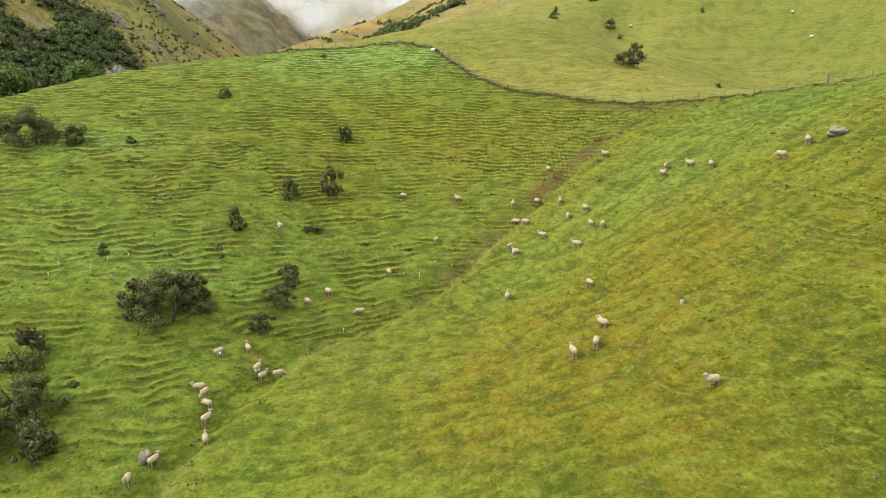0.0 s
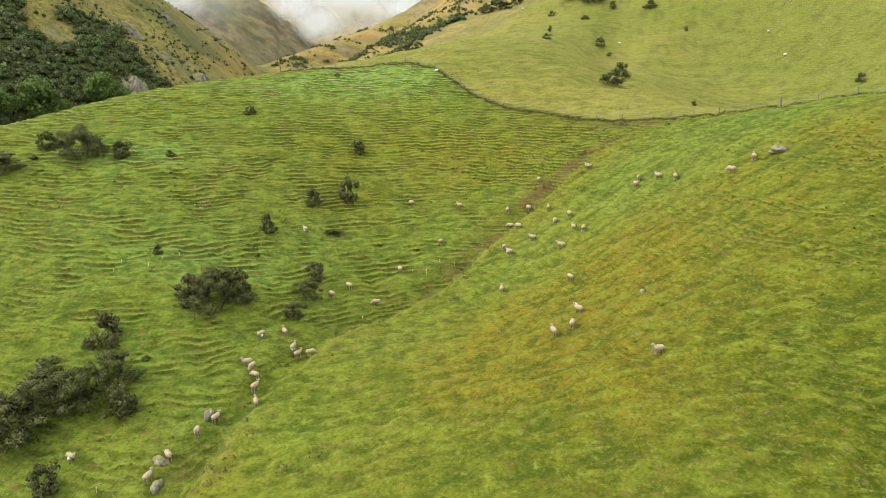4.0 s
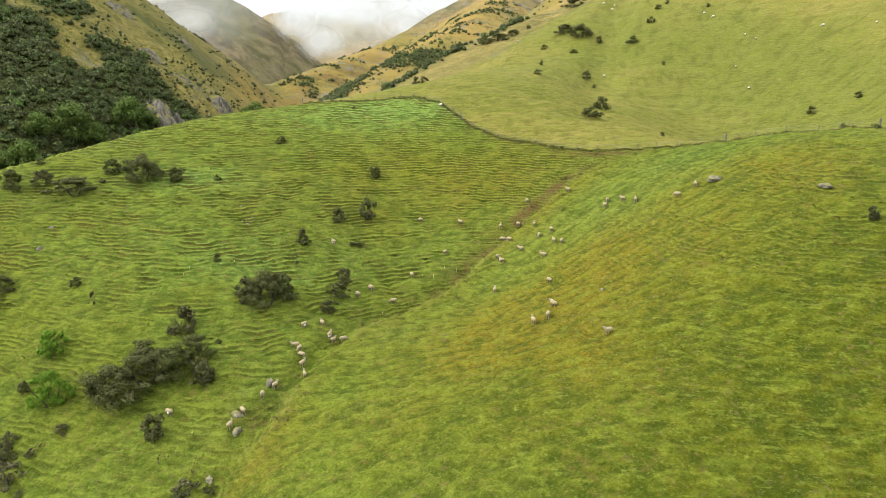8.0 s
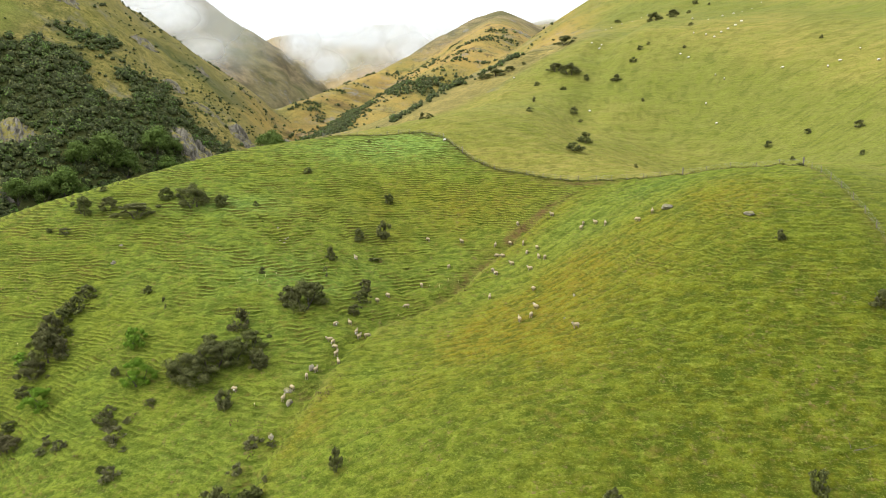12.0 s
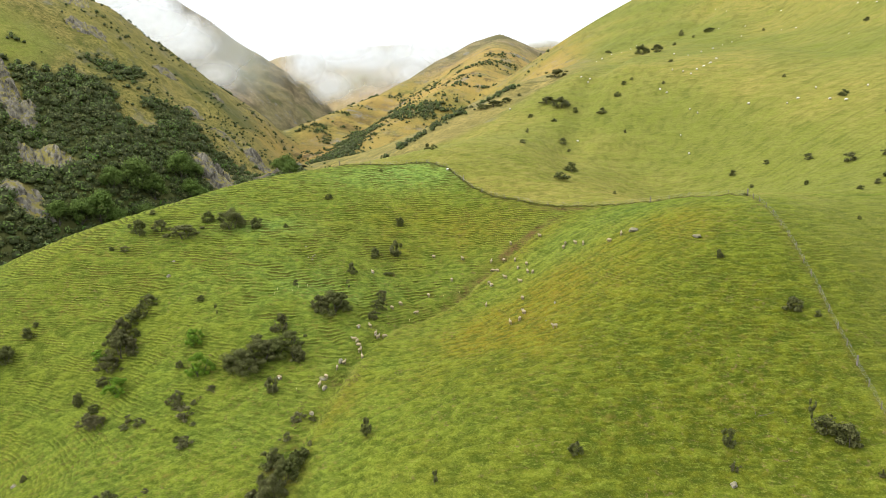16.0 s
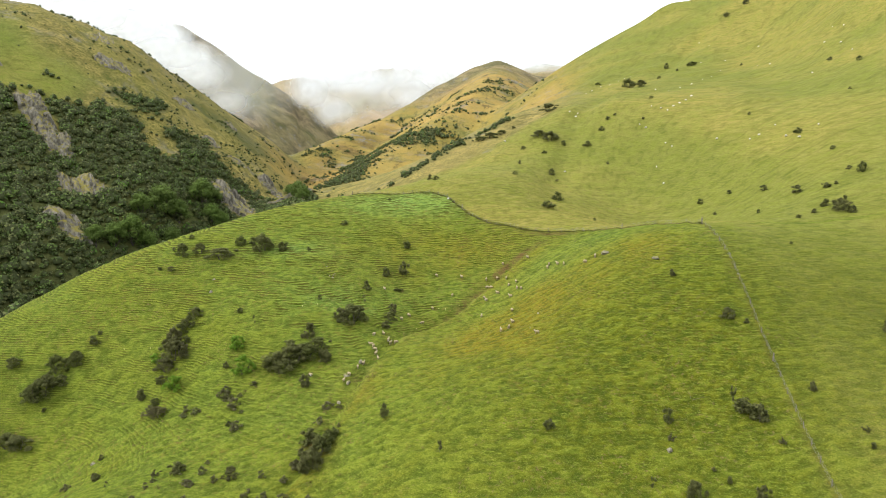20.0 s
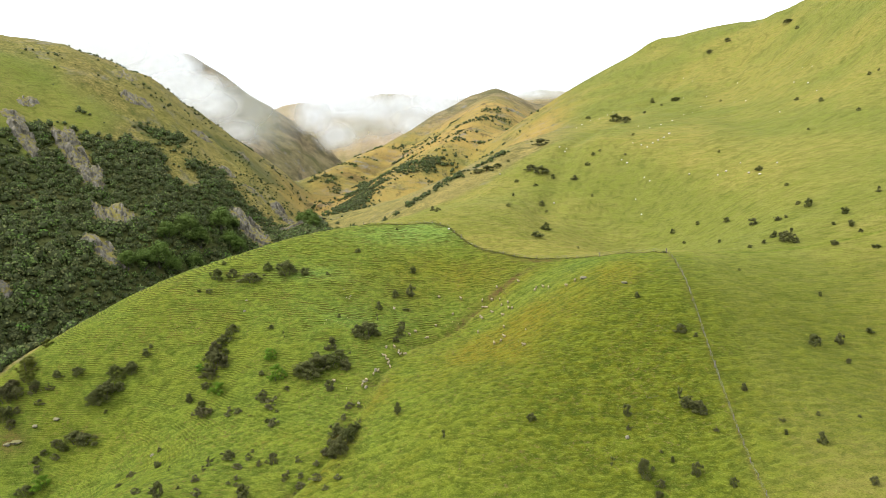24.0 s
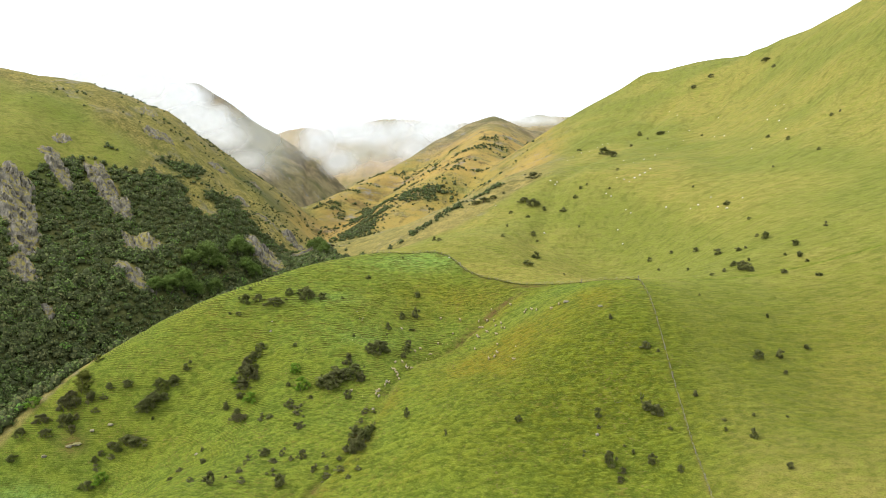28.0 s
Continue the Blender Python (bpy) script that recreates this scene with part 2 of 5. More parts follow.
def rock_material(name, a, b, moss):
    m = Mat(name)
    big, small = m.noise(0.35, 6, 0.7), m.noise(2.5, 6, 0.7)
    streak = m.noise(0.6, 6, 0.65, stretch=(1, 1, 0.25))
    col = m.mix(m.ramp(big, 0.35, 0.65), a, b)
    col = m.mix(m.ramp(streak, 0.46, 0.60, 0, 0.75), col, (0.048, 0.044, 0.034))
    col = m.mix(m.ramp(small, 0.57, 0.7, 0, 0.4), col, (0.380, 0.350, 0.280))
    up = m.n("ShaderNodeSeparateXYZ")
    m.link(m.n("ShaderNodeNewGeometry").outputs["Normal"], up.inputs[0])
    col = m.mix(m.math("MULTIPLY", m.ramp(up.outputs[2], 0.50, 0.74), m.ramp(big, 0.36, 0.52)), col, moss)
    return m.surface(col, 0.92, m.math("ADD", big, small), 0.6, 0.3, spec=0.15)


def mist_material(name, thick, seed, full):
    """Thin cloud: see-through, white, with ragged noise, fading out to the rim of its sheet."""
    m = Mat(name)
    c = m.local()
    nz = m.n("ShaderNodeTexNoise", Scale=0.013, Detail=7.0, Roughness=0.58)
    nz.noise_dimensions = "4D"
    nz.inputs["W"].default_value = seed
    m.link(m.coord(), nz.inputs["Vector"])
    ln = m.n("ShaderNodeVectorMath")
    ln.operation = "LENGTH"
    m.link(c, ln.inputs[0])
    rim = m.ramp(ln.outputs["Value"], 0.15, 0.98, 1.0, 0.0)
    fac = m.math("ADD", m.math("MULTIPLY", nz.outputs["Fac"], 1.15), m.math("MULTIPLY", rim, 0.95))
    fac = m.ramp(fac, 0.92 - full, 1.50 - 1.4 * full, 0.0, thick)
    fac = m.math("MULTIPLY", fac, m.ramp(rim, 0.0, 0.25))
    d, t, add = m.n("ShaderNodeBsdfDiffuse", Color=(0.86, 0.88, 0.90, 1)), m.n("ShaderNodeBsdfTranslucent", Color=(0.86, 0.88, 0.90, 1)), m.n("ShaderNodeMixShader")
    add.inputs[0].default_value = 0.5
    m.link(d.outputs[0], add.inputs[1])
    m.link(t.outputs[0], add.inputs[2])
    clear, both = m.n("ShaderNodeBsdfTransparent"), m.n("ShaderNodeMixShader")
    m.link(fac, both.inputs[0])
    m.link(clear.outputs[0], both.inputs[1])
    m.link(add.outputs[0], both.inputs[2])
    m.link(both.outputs[0], m.out.inputs["Surface"])
    return m.m


GROUND = grass_material()
LEAF = {
    "d": leaf_material("dark_scrub_leaves", (0.034, 0.042, 0.013), (0.160, 0.178, 0.048), (0.125, 0.112, 0.056)),
    "b": leaf_material("brown_twiggy_leaves", (0.045, 0.044, 0.018), (0.150, 0.135, 0.060), (0.085, 0.100, 0.034)),
    "g": leaf_material("fresh_green_leaves", (0.060, 0.125, 0.010), (0.190, 0.320, 0.028), (0.150, 0.240, 0.030)),
    "y": leaf_material("yellow_green_leaves", (0.060, 0.070, 0.010), (0.160, 0.165, 0.030), (0.110, 0.120, 0.030)),
    "l": leaf_material("grey_dead_bracken", (0.070, 0.070, 0.030), (0.190, 0.170, 0.090), (0.110, 0.130, 0.040)),
    "w": leaf_material("gorge_bush_leaves", (0.046, 0.080, 0.015), (0.165, 0.240, 0.046), (0.110, 0.145, 0.040)),
}
BARK = plain_material("grey_bark", (0.035, 0.028, 0.022), (0.10, 0.088, 0.075), 6.0)
FLEECE = plain_material("cream_fleece", (0.225, 0.180, 0.098), (0.390, 0.320, 0.190), 9.0, 0.95, 0.8, 0.03)
LAMBWOOL = plain_material("white_lamb_wool", (0.55, 0.54, 0.50), (0.70, 0.69, 0.64), 9.0, 0.95, 0.6, 0.02)
FACE = plain_material("pale_sheep_face", (0.22, 0.185, 0.13), (0.30, 0.26, 0.19), 7.0)
HOOF = plain_material("muddy_sheep_leg", (0.12, 0.085, 0.055), (0.34, 0.28, 0.20), 7.0)
ROCK = rock_material("grey_schist", (0.092, 0.083, 0.064), (0.250, 0.230, 0.185), (0.160, 0.138, 0.032))
BOULDER = rock_material("pale_boulder", (0.190, 0.170, 0.120), (0.320, 0.290, 0.215), (0.16, 0.15, 0.06))
POST = plain_material("weathered_post_wood", (0.07, 0.06, 0.05), (0.20, 0.175, 0.15), 8.0)
WIRE = Mat("galvanised_wire").surface((0.22, 0.22, 0.22), 0.5, metal=0.8)

# ---- the lie of the land ----
BASE = 40.0
NEAR_HILLS = np.array([
    -6, 7.9, 3.5, -5.1, 1.3, 2.5, 1.4, -1.4, 2.2,
    -13.3, 15.3, 28.2, -4.8, 8.1, -15, 10.3, -3.2, -0,
    18.4, -20.9, 3.2, -7.4, 15.1, -0.5, -4.6, -10.1, -1.8,
    20.9, 20.3, 8.2, 22.4, -25.9, 8.7, 8.9, -0.3, -1.2,
    -14.5, 29.6, -7.5, 7.2, -2.6, 2.3, -15.6, -0.4, -0.1,
    -9.4, 5.6, 29.5, 0.7, 8, 1.4, -16, -1.5, -0,
    14.6, -31.9, -1.8, 2.1, 0, -8, -5.6, -0.5, -0.5,
]).reshape(7, 9)
WIDE_HILLS = np.array([
    -1, -7.3, -12.7, 6.9, -29.2, -19, 4.7, 2.6,
    -4.5, -8.7, -75.1, 4.8, -3.6, -31.2, 11.1, 8.5,
    -4.6, 80.1, 9.7, -55, 15.3, -23.9, 15.6, 6.8,
    9.1, 2, 16.4, -45.6, 24.9, 6.9, 21.2, 22.9,
    58.4, 15.2, 38.6, -24.9, 24.2, 17.2, -1.6, 106.1,
    36.5, 19.9, 69, -17.8, 18.1, 34.5, -20.4, 138.4,
    35.8, 2.6, 67, -26.1, -5.2, 57.2, -4.1, 71.3,
    23, -6.5, 45.6, -6.2, 6, 34.1, 71.2, 70.2,
    19.5, 2, -11.6, 10.7, 39.4, 17.1, 55.4, 41.4,
]).reshape(9, 8)
GULLY = [(25, 84), (14, 78), (5, 71.5), (0, 66), (-6, 60), (-13, 54), (-17, 46), (-20, 38), (-22, 30), (-24.5, 22), (-26, 14), (-31, 7), (-36, -2), (-42, -20), (-50, -45)]
FENCE_A = [(-36, 131), (-28, 126.5), (-20, 122), (-14, 121), (-8, 119), (-2, 113.5), (5, 103.5), (10, 99.5), (17, 96), (24, 91), (31, 87), (36.5, 83.5), (42, 79.2), (49, 74), (56, 68.8), (62, 64)]
FENCE_B = [(62, 64), (61, 54), (60.2, 43.5), (58.1, 26.4), (56.9, 16.8), (55.5, 6.2), (53.9, -3.9), (52.3, -15.9), (50, -32), (47, -55)]
CLOUD_RIDGE = [(-1500, 900, 300), (-900, 1000, 300), (-640, 1040, 290), (-540, 1055, 318), (-474, 1064, 332), (-397, 1091, 277), (-336, 1109, 240), (-283, 1122, 203), (-212, 1135, 139), (-185, 1145, 100)]
PYRAMID_RIDGE = [(-134, 590, 100), (-110, 695, 123), (-82, 799, 145), (-44, 901, 179), (2, 982, 220), (45, 1012, 247), (88, 1029, 260), (151, 1042, 238), (230, 1060, 236), (420, 1120, 300)]
MIST_RIDGE = [(-1600, 1900, 420), (-700, 2000, 330), (-420, 2010, 372), (-170, 2045, 398), (0, 2050, 385), (150, 2050, 380), (300, 2030, 400), (600, 1980, 430), (1500, 1900, 500)]
BROWN_SPUR = [(88, 1029, 255), (62, 800, 202), (22, 600, 147), (-28, 450, 103), (-60, 352, 70)]
GORGE = [(-190, 700), (-150, 560), (-122, 440), (-100, 340), (-112, 240), (-132, 150), (-156, 80), (-182, 0), (-200, -80)]
FOLD = [(24, 98), (33, 120), (46, 165), (58, 200), (80, 245), (108, 295), (150, 360), (200, 420)]
RAVINE = [(-12, 466), (-34, 446), (-48, 434), (-60, 414), (-70, 395), (-74, 360), (-72, 320)]
EAST_RIDGE = [(1100, -600, 260), (1000, 0, 300), (950, 500, 320), (1000, 1100, 380)]

CREST = [(-18, 131), (-35, 129), (-60, 119), (-85, 103), (-105, 83), (-122, 59), (-136, 31), (-150, 0), (-170, -40)]

_perm = np.random.RandomState(7).permutation(256)
_grad = np.random.RandomState(8).rand(256)


def vnoise(x, y, scale, octaves=3, seed=0):
    """Smooth noise between -1 and 1, with features of about that many metres."""
    total, amp, norm = np.zeros(np.broadcast(x, y).shape), 1.0, 0.0
    for o in range(octaves):
        u, v = x / scale + 17.3 * (o + seed), y / scale - 9.1 * (o + seed)
        iu, iv = np.floor(u).astype(int), np.floor(v).astype(int)
        fu, fv = u - iu, v - iv
        fu, fv = fu * fu * (3 - 2 * fu), fv * fv * (3 - 2 * fv)
        g = lambda a, b: _grad[_perm[(a + _perm[b & 255]) & 255]]
        top = g(iu, iv) * (1 - fu) + g(iu + 1, iv) * fu
        low = g(iu, iv + 1) * (1 - fu) + g(iu + 1, iv + 1) * fu
        total += amp * (2 * (top * (1 - fv) + low * fv) - 1)
        norm += amp
        amp *= 0.5
        scale *= 0.5
    return total / norm


def net(x, y, x0, y0, cell, amps):
    """A sum of round hills on a net of that cell."""
    s = cell * 0.85
    total = np.zeros(x.shape)
    for j in range(amps.shape[0]):
        gy = np.exp(-((y - y0 - cell * j) / s) ** 2 / 2)
        row = np.zeros(x.shape)
        for i in range(amps.shape[1]):
            row += amps[j, i] * np.exp(-((x - x0 - cell * i) / s) ** 2 / 2)
        total += gy * row
    return total


def along(x, y, line):
    """Distance to a line on the plan, the height along it (where it has one), and the metres along it."""
    best, height, run, total = np.full(x.shape, 1e9), np.zeros(x.shape), np.zeros(x.shape), 0.0
    for a, b in zip(line[:-1], line[1:]):
        dx, dy = b[0] - a[0], b[1] - a[1]
        size = math.hypot(dx, dy)
        u = np.clip(((x - a[0]) * dx + (y - a[1]) * dy) / size ** 2, 0, 1)
        d = np.hypot(x - a[0] - u * dx, y - a[1] - u * dy)
        near = d < best
        best = np.where(near, d, best)
        run = np.where(near, total + u * size, run)
        if len(a) > 2:
            height = np.where(near, a[2] + u * (b[2] - a[2]), height)
        total += size
    return best, height, run


def smooth_height(x, y):
    """The ground without its tracks and tussocks. x and y are arrays."""
    z = BASE + net(x, y, -136.0, -44.0, 34.0, NEAR_HILLS) + net(x, y, -480.0, -280.0, 120.0, WIDE_HILLS)
    d, _, run = along(x, y, GULLY)
    z = z - (0.9 * np.exp(-d / 4.0) + 0.9 * np.exp(-(d / 1.2) ** 2)) * np.clip(run / 14, 0, 1) * (0.75 + 0.5 * vnoise(run, 0 * run, 9, 2, 15))
    d, _, _ = along(x, y, GORGE)
    z = z - 12 * np.exp(-(d / 20) ** 2) + 6 * np.exp(-((x - 213) ** 2 + (y - 540) ** 2) / 300)
    d, _, run = along(x, y, FOLD)
    ravine, _, _ = along(x, y, RAVINE)
    z = z - 9 * np.exp(-(ravine / 13) ** 2)
    hill = np.clip((y - 0.2 * x - 95) / 60, 0, 1) * np.clip((x + 40) / 60, 0, 1) * np.clip((560 - y) / 100, 0, 1)
    z = z + hill * (1.3 * vnoise(x, y, 13, 3, 18) + 5.6 * vnoise(0.85 * x - 0.5 * y, 0.25 * (0.5 * x + 0.85 * y), 46, 3, 16) - 3.2 * np.exp(-(d / 7) ** 2))
    z = z + 7 * np.exp(-((x - 285) ** 2 + (y - 440) ** 2) / 1800) - 7 * np.exp(-((x - 305) ** 2 + (y - 300) ** 2) / 2400) + 11 * np.exp(-((x + 345) ** 2 + (y - 300) ** 2) / 2000)
    ravine = np.clip((x + 140) / 30, 0, 1) * np.clip((40 - x) / 40, 0, 1) * np.clip((y - 390) / 40, 0, 1) * np.clip((860 - y) / 100, 0, 1)
    z = z - 9 * ravine * np.clip(1 - 3.2 * np.abs(vnoise(0.3 * x - 0.1 * y, y + 0.35 * x, 44, 3, 19)), 0, 1)
    far = np.hypot(x, y - 50)
    rough = np.clip((far - 110) / 120, 0, 1)
    z = z + rough * 3.0 * vnoise(x, y, 60, 4, 3) * np.clip((-x - 60) / 60, 0.12, 1.6)
    wall = np.clip((-x - 95) / 50, 0, 1) * np.clip((y - 90) / 60, 0, 1) * np.clip((520 - y) / 80, 0, 1)
    across, down = (x + y) * 0.7, (y - x) * 0.7
    z = z + wall * (5.0 * vnoise(across, down * 0.3, 42, 4, 13) + 2.2 * vnoise(across, down * 0.6, 13, 3, 14))
    for line, slope, spur in ((CLOUD_RIDGE, 0.66, 26), (PYRAMID_RIDGE, 0.62, 14), (BROWN_SPUR, 0.60, 5), (MIST_RIDGE, 0.5, 40), (EAST_RIDGE, 0.7, 10)):
        d, top, run = along(x, y, line)
        ridge = top + (spur > 30) * 22 * vnoise(run, 0 * run, 120, 4, 12) + (spur == 26) * 7 * vnoise(run, 0 * run, 34, 3, 12) - slope * (np.sqrt(d * d + 400) - 20) + spur * vnoise(x, y, 190, 5, 11) * np.clip(d / 120, 0.3, 1)
        k = 6.0
        z = np.where(z > ridge + 60, z, np.maximum(z, ridge) + k * np.log1p(np.exp(-np.abs(z - ridge) / k)))
    return z


def track_side(x, y):
    """Strong on the left slope and the knoll, fainter on the spur and its rounded shoulder."""
    near = np.clip((185 - np.hypot(x, (y - 55) * 1.1)) / 50, 0, 1)
    edge = np.interp(y, [p[1] for p in GULLY[::-1]], [p[0] for p in GULLY[::-1]])
    spur = np.clip((x - edge) / 5, 0, 1) * np.clip((90 - y) / 8, 0, 1)
    face = np.clip((x - 16) / 14, 0, 1) * np.clip((58 - y) / 10, 0, 1)
    low = np.clip(0.25 + (y - 8) / 70, 0.2, 1)
    fence = np.interp(x, [p[0] for p in FENCE_A], [p[1] for p in FENCE_A])
    return near * low * (1 - spur * (0.76 - 0.58 * face)) * (1 - 0.75 * np.clip((y - fence) / 3, 0, 1) * (x > -36))


def track_strength(x, y, z):
    """How far the ledges are worn in: long stretches along the slope, fading in and out."""
    more = 0.35 * np.clip((y - 65) / 25, 0, 1)
    run = vnoise((x + 0.4 * y) * 0.50, z * 1.7, 1.3, 2, 9)
    return track_side(x, y) * np.clip(0.45 + more + 1.8 * run + 0.5 * vnoise(x, y, 16, 2, 10), 0, 1.15)


def tussock(x, y):
    """Rounded grass tussocks about a metre apart: 1 on top, 0 between."""
    n = 0.5 + 0.5 * vnoise(0.7 * x + 0.4 * vnoise(x, y, 2.0, 1, 24), y * 1.5, 1.15, 2, 21)
    return np.clip((n - 0.28) * 2.2, 0, 1) ** 1.4


LEDGE = 0.42


def ledge_phase(x, y, z):
    """Counts the ledges up the slope: whole numbers at the foot of each tread."""
    return z / LEDGE + 0.9 * vnoise(x, y, 30, 2, 5) + 0.75 * vnoise(x, y, 5.5, 2, 6) + 0.42 * vnoise(x, y, 2.2, 2, 7)


def ledge(ph):
    """A trodden step: nearly level tread, then a steep riser. Metres off the even slope."""
    s = ph - np.floor(ph)
    return LEDGE * (np.where(s < 0.60, 0.05 * s / 0.60, 0.05 + 0.95 * (s - 0.60) / 0.40) - s)


def ground_height(x, y):
    """The ground with sheep tracks along the slope, and tussocks."""
    z = smooth_height(x, y)
    w = np.clip((150 - np.hypot(x, (y - 55) * 1.1)) / 40, 0, 1)
    side = track_side(x, y)
    z = z + 0.9 * track_strength(x, y, z) * ledge(ledge_phase(x, y, z)) + w * ((0.30 - 0.16 * side) * tussock(x, y) + 0.10 * vnoise(x, y, 0.8, 1, 23) + 0.16 * vnoise(x, y, 4.5, 2, 22))
    return z


def ground_at(x, y):
    return float(ground_height(np.array([float(x)]), np.array([float(y)]))[0])


def spaced(lo, hi, step, up, down):
    """Grid lines: even from lo to hi, then ever wider; up and down give (reach, widest step) stage by stage."""
    mid = list(np.arange(lo, hi + step / 2, step))
    sides = []
    for start, sign, stages in ((mid[-1], 1, up), (mid[0], -1, down)):
        p, s, out = start, step, []
        for reach, most in stages:
            while sign * (reach - p) > 0:
                s = min(s * 1.07, most)
                p += sign * s
                out.append(p)
        sides.append(out)
    return np.array(sides[1][::-1] + mid + sides[0])


def cover(x, y):
    """Land cover, by place, and painted slope shade (deep): masks between 0 and 1."""
    d_gul, _, run = along(x, y, GULLY)
    fa, _, _ = along(x, y, FENCE_A)
    fb, _, _ = along(x, y, FENCE_B)
    n30, n12, n90 = vnoise(x, y, 30, 3, 31), vnoise(x, y, 12, 3, 32), vnoise(x, y, 90, 4, 33)
    clamp = lambda v: np.clip(v, 0, 1)
    # past the fence
    line_y = np.interp(x, [p[0] for p in FENCE_A], [p[1] for p in FENCE_A])
    line_x = np.interp(y, [p[1] for p in FENCE_B[::-1]], [p[0] for p in FENCE_B[::-1]])
    beyond = clamp(np.where(y > 64, (y - line_y) / 1.5, (x - line_x + 7) / 18))
    beyond = np.where(x < -36, clamp((y - 131 - 0.9 * (-36 - x)) / 6) * clamp((x + 75) / 20), beyond)
    spur = np.exp(-((x - 12) / 20) ** 2 - ((y - 42 - 0.45 * (x - 10)) / 18) ** 2) + 0.9 * np.exp(-((x - 36) / 14) ** 2 - ((y - 54) / 9) ** 2)
    dry = clamp(1.45 * spur * clamp(0.75 + 0.8 * n12) + 0.10 * np.exp(-((x - 30) / 24) ** 2 - ((y - 12) / 22) ** 2) + 0.20 * n30 + 0.15 * n12)
    bank = np.interp(y, [p[1] for p in GULLY[::-1]], [p[0] for p in GULLY[::-1]])
    dry = np.maximum(dry, 1.0 * np.exp(-d_gul / 5.0) * clamp((x - bank - 1) / 1.5) * clamp(0.7 + n12))
    dry = np.maximum(dry, 0.8 * np.exp(-((x + 2) / 30) ** 2 - ((y - 88) / 15) ** 2) * clamp(0.45 + 1.2 * n12))
    lush = clamp(1.4 * np.exp(-((x + 8) / 24) ** 2 - ((y - 115) / 9) ** 2) + 0.7 * np.exp(-((x + 46) / 14) ** 2 - ((y - 86) / 4) ** 2) + 0.8 * np.exp(-((x + 22) / 20) ** 2 - ((y - 58) / 20) ** 2) * clamp(0.4 + n12)
                 + 0.36 * np.exp(-((x - 25) / 22) ** 2 - ((y - 68) / 14) ** 2) + 0.7 * np.exp(-((x + 110) / 30) ** 2 - ((y + 20) / 25) ** 2) + 1.1 * np.exp(-((x + 123) / 9) ** 2 - ((y - 24) / 4) ** 2))
    # the gorge and its farther side
    crest_y = np.interp(x, [p[0] for p in CREST[::-1]], [p[1] for p in CREST[::-1]])
    gorge = clamp((y - crest_y - 4 - 3 * n12) / 4) * clamp((-x - 26) / 12)
    gorge = np.maximum(gorge, clamp((y - 150 - 0.75 * (x + 40)) / 10) * clamp((60 - x + 0.20 * (y - 150)) / 30) * clamp((y - 120) / 20))
    wall = clamp((-x - 118 - 0.25 * (120 - y)) / 20)
    farland = clamp((y - 560 + 0.6 * x) / 60) * clamp((110 - x) / 40 + clamp((y - 720) / 80))
    brown = np.maximum(gorge, farland) * clamp(0.8 + 0.4 * n90)
    shelf = clamp((-x - 205 + 0.10 * (y - 150)) / 14) * clamp((285 - y + 20 * n30) / 25)
    brown = brown * (1 - shelf)
    rock = clamp(gorge * (0.30 + 0.7 * n30) + 0.12 * farland)
    earth = clamp(np.exp(-d_gul / 1.5) * (0.05 + 1.8 * vnoise(x, y, 5, 3, 36)) + 0.35 * np.exp(-fb / 0.4) + 0.5 * np.exp(-fa / 0.4)
                  + 0.9 * np.exp(-((x + 116) / 4) ** 2 - ((y - 37) / 2.5) ** 2))
    earth = np.maximum(earth, 0.9 * np.exp(-((x - 28) / 7) ** 2 - ((y - 87.5 + 0.6 * (x - 28)) / 1.3) ** 2))
    earth = np.maximum(earth, 0.95 * np.exp(-((bank - x - 1.8) / 2.4) ** 2) * clamp(-0.05 + 2.6 * vnoise(x, y, 5, 3, 35)) * clamp((86 - y) / 4))
    heath, _, _ = along(x, y, [(-60, 730), (-75, 690), (-98, 630), (-112, 560), (-122, 500)])
    earth = np.maximum(earth, 0.9 * np.exp(-(heath / 22) ** 2) * clamp(0.5 + 2 * vnoise(x * 0.4, y, 16, 3, 34)))
    path = np.exp(-((x - bank - 1.7 - 1.3 * n12) / 0.7) ** 2) * clamp((76 - y) / 10) * clamp((y - 30) / 12) * clamp(0.55 + 1.1 * n12)
    far = np.maximum(np.maximum(beyond * (1 - gorge), shelf * 0.75), 0.9 * np.exp(-(fb / 0.55) ** 2))
    # where slope shade goes into the grass colour: right face, lower spur
    deep = clamp((x + 12) / 34) * clamp((64 - y) / 30) * clamp(0.7 + (y + 10) / 60)
    gold = clamp((y - 320) / 40) * clamp((x + 135 + 0.05 * y) / 30)
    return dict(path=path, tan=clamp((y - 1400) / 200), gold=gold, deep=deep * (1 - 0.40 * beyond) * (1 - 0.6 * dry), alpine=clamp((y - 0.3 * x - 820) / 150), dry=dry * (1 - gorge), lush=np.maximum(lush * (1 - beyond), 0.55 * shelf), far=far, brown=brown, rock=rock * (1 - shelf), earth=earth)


SCRUB_TOP = [(-300, 120), (-240, 150), (-228, 186), (-226, 219), (-218, 240), (-195, 249), (-178, 272), (-165, 263), (-149, 288), (-126, 282), (-100, 288), (-85, 270), (-60, 230), (-40, 190)]


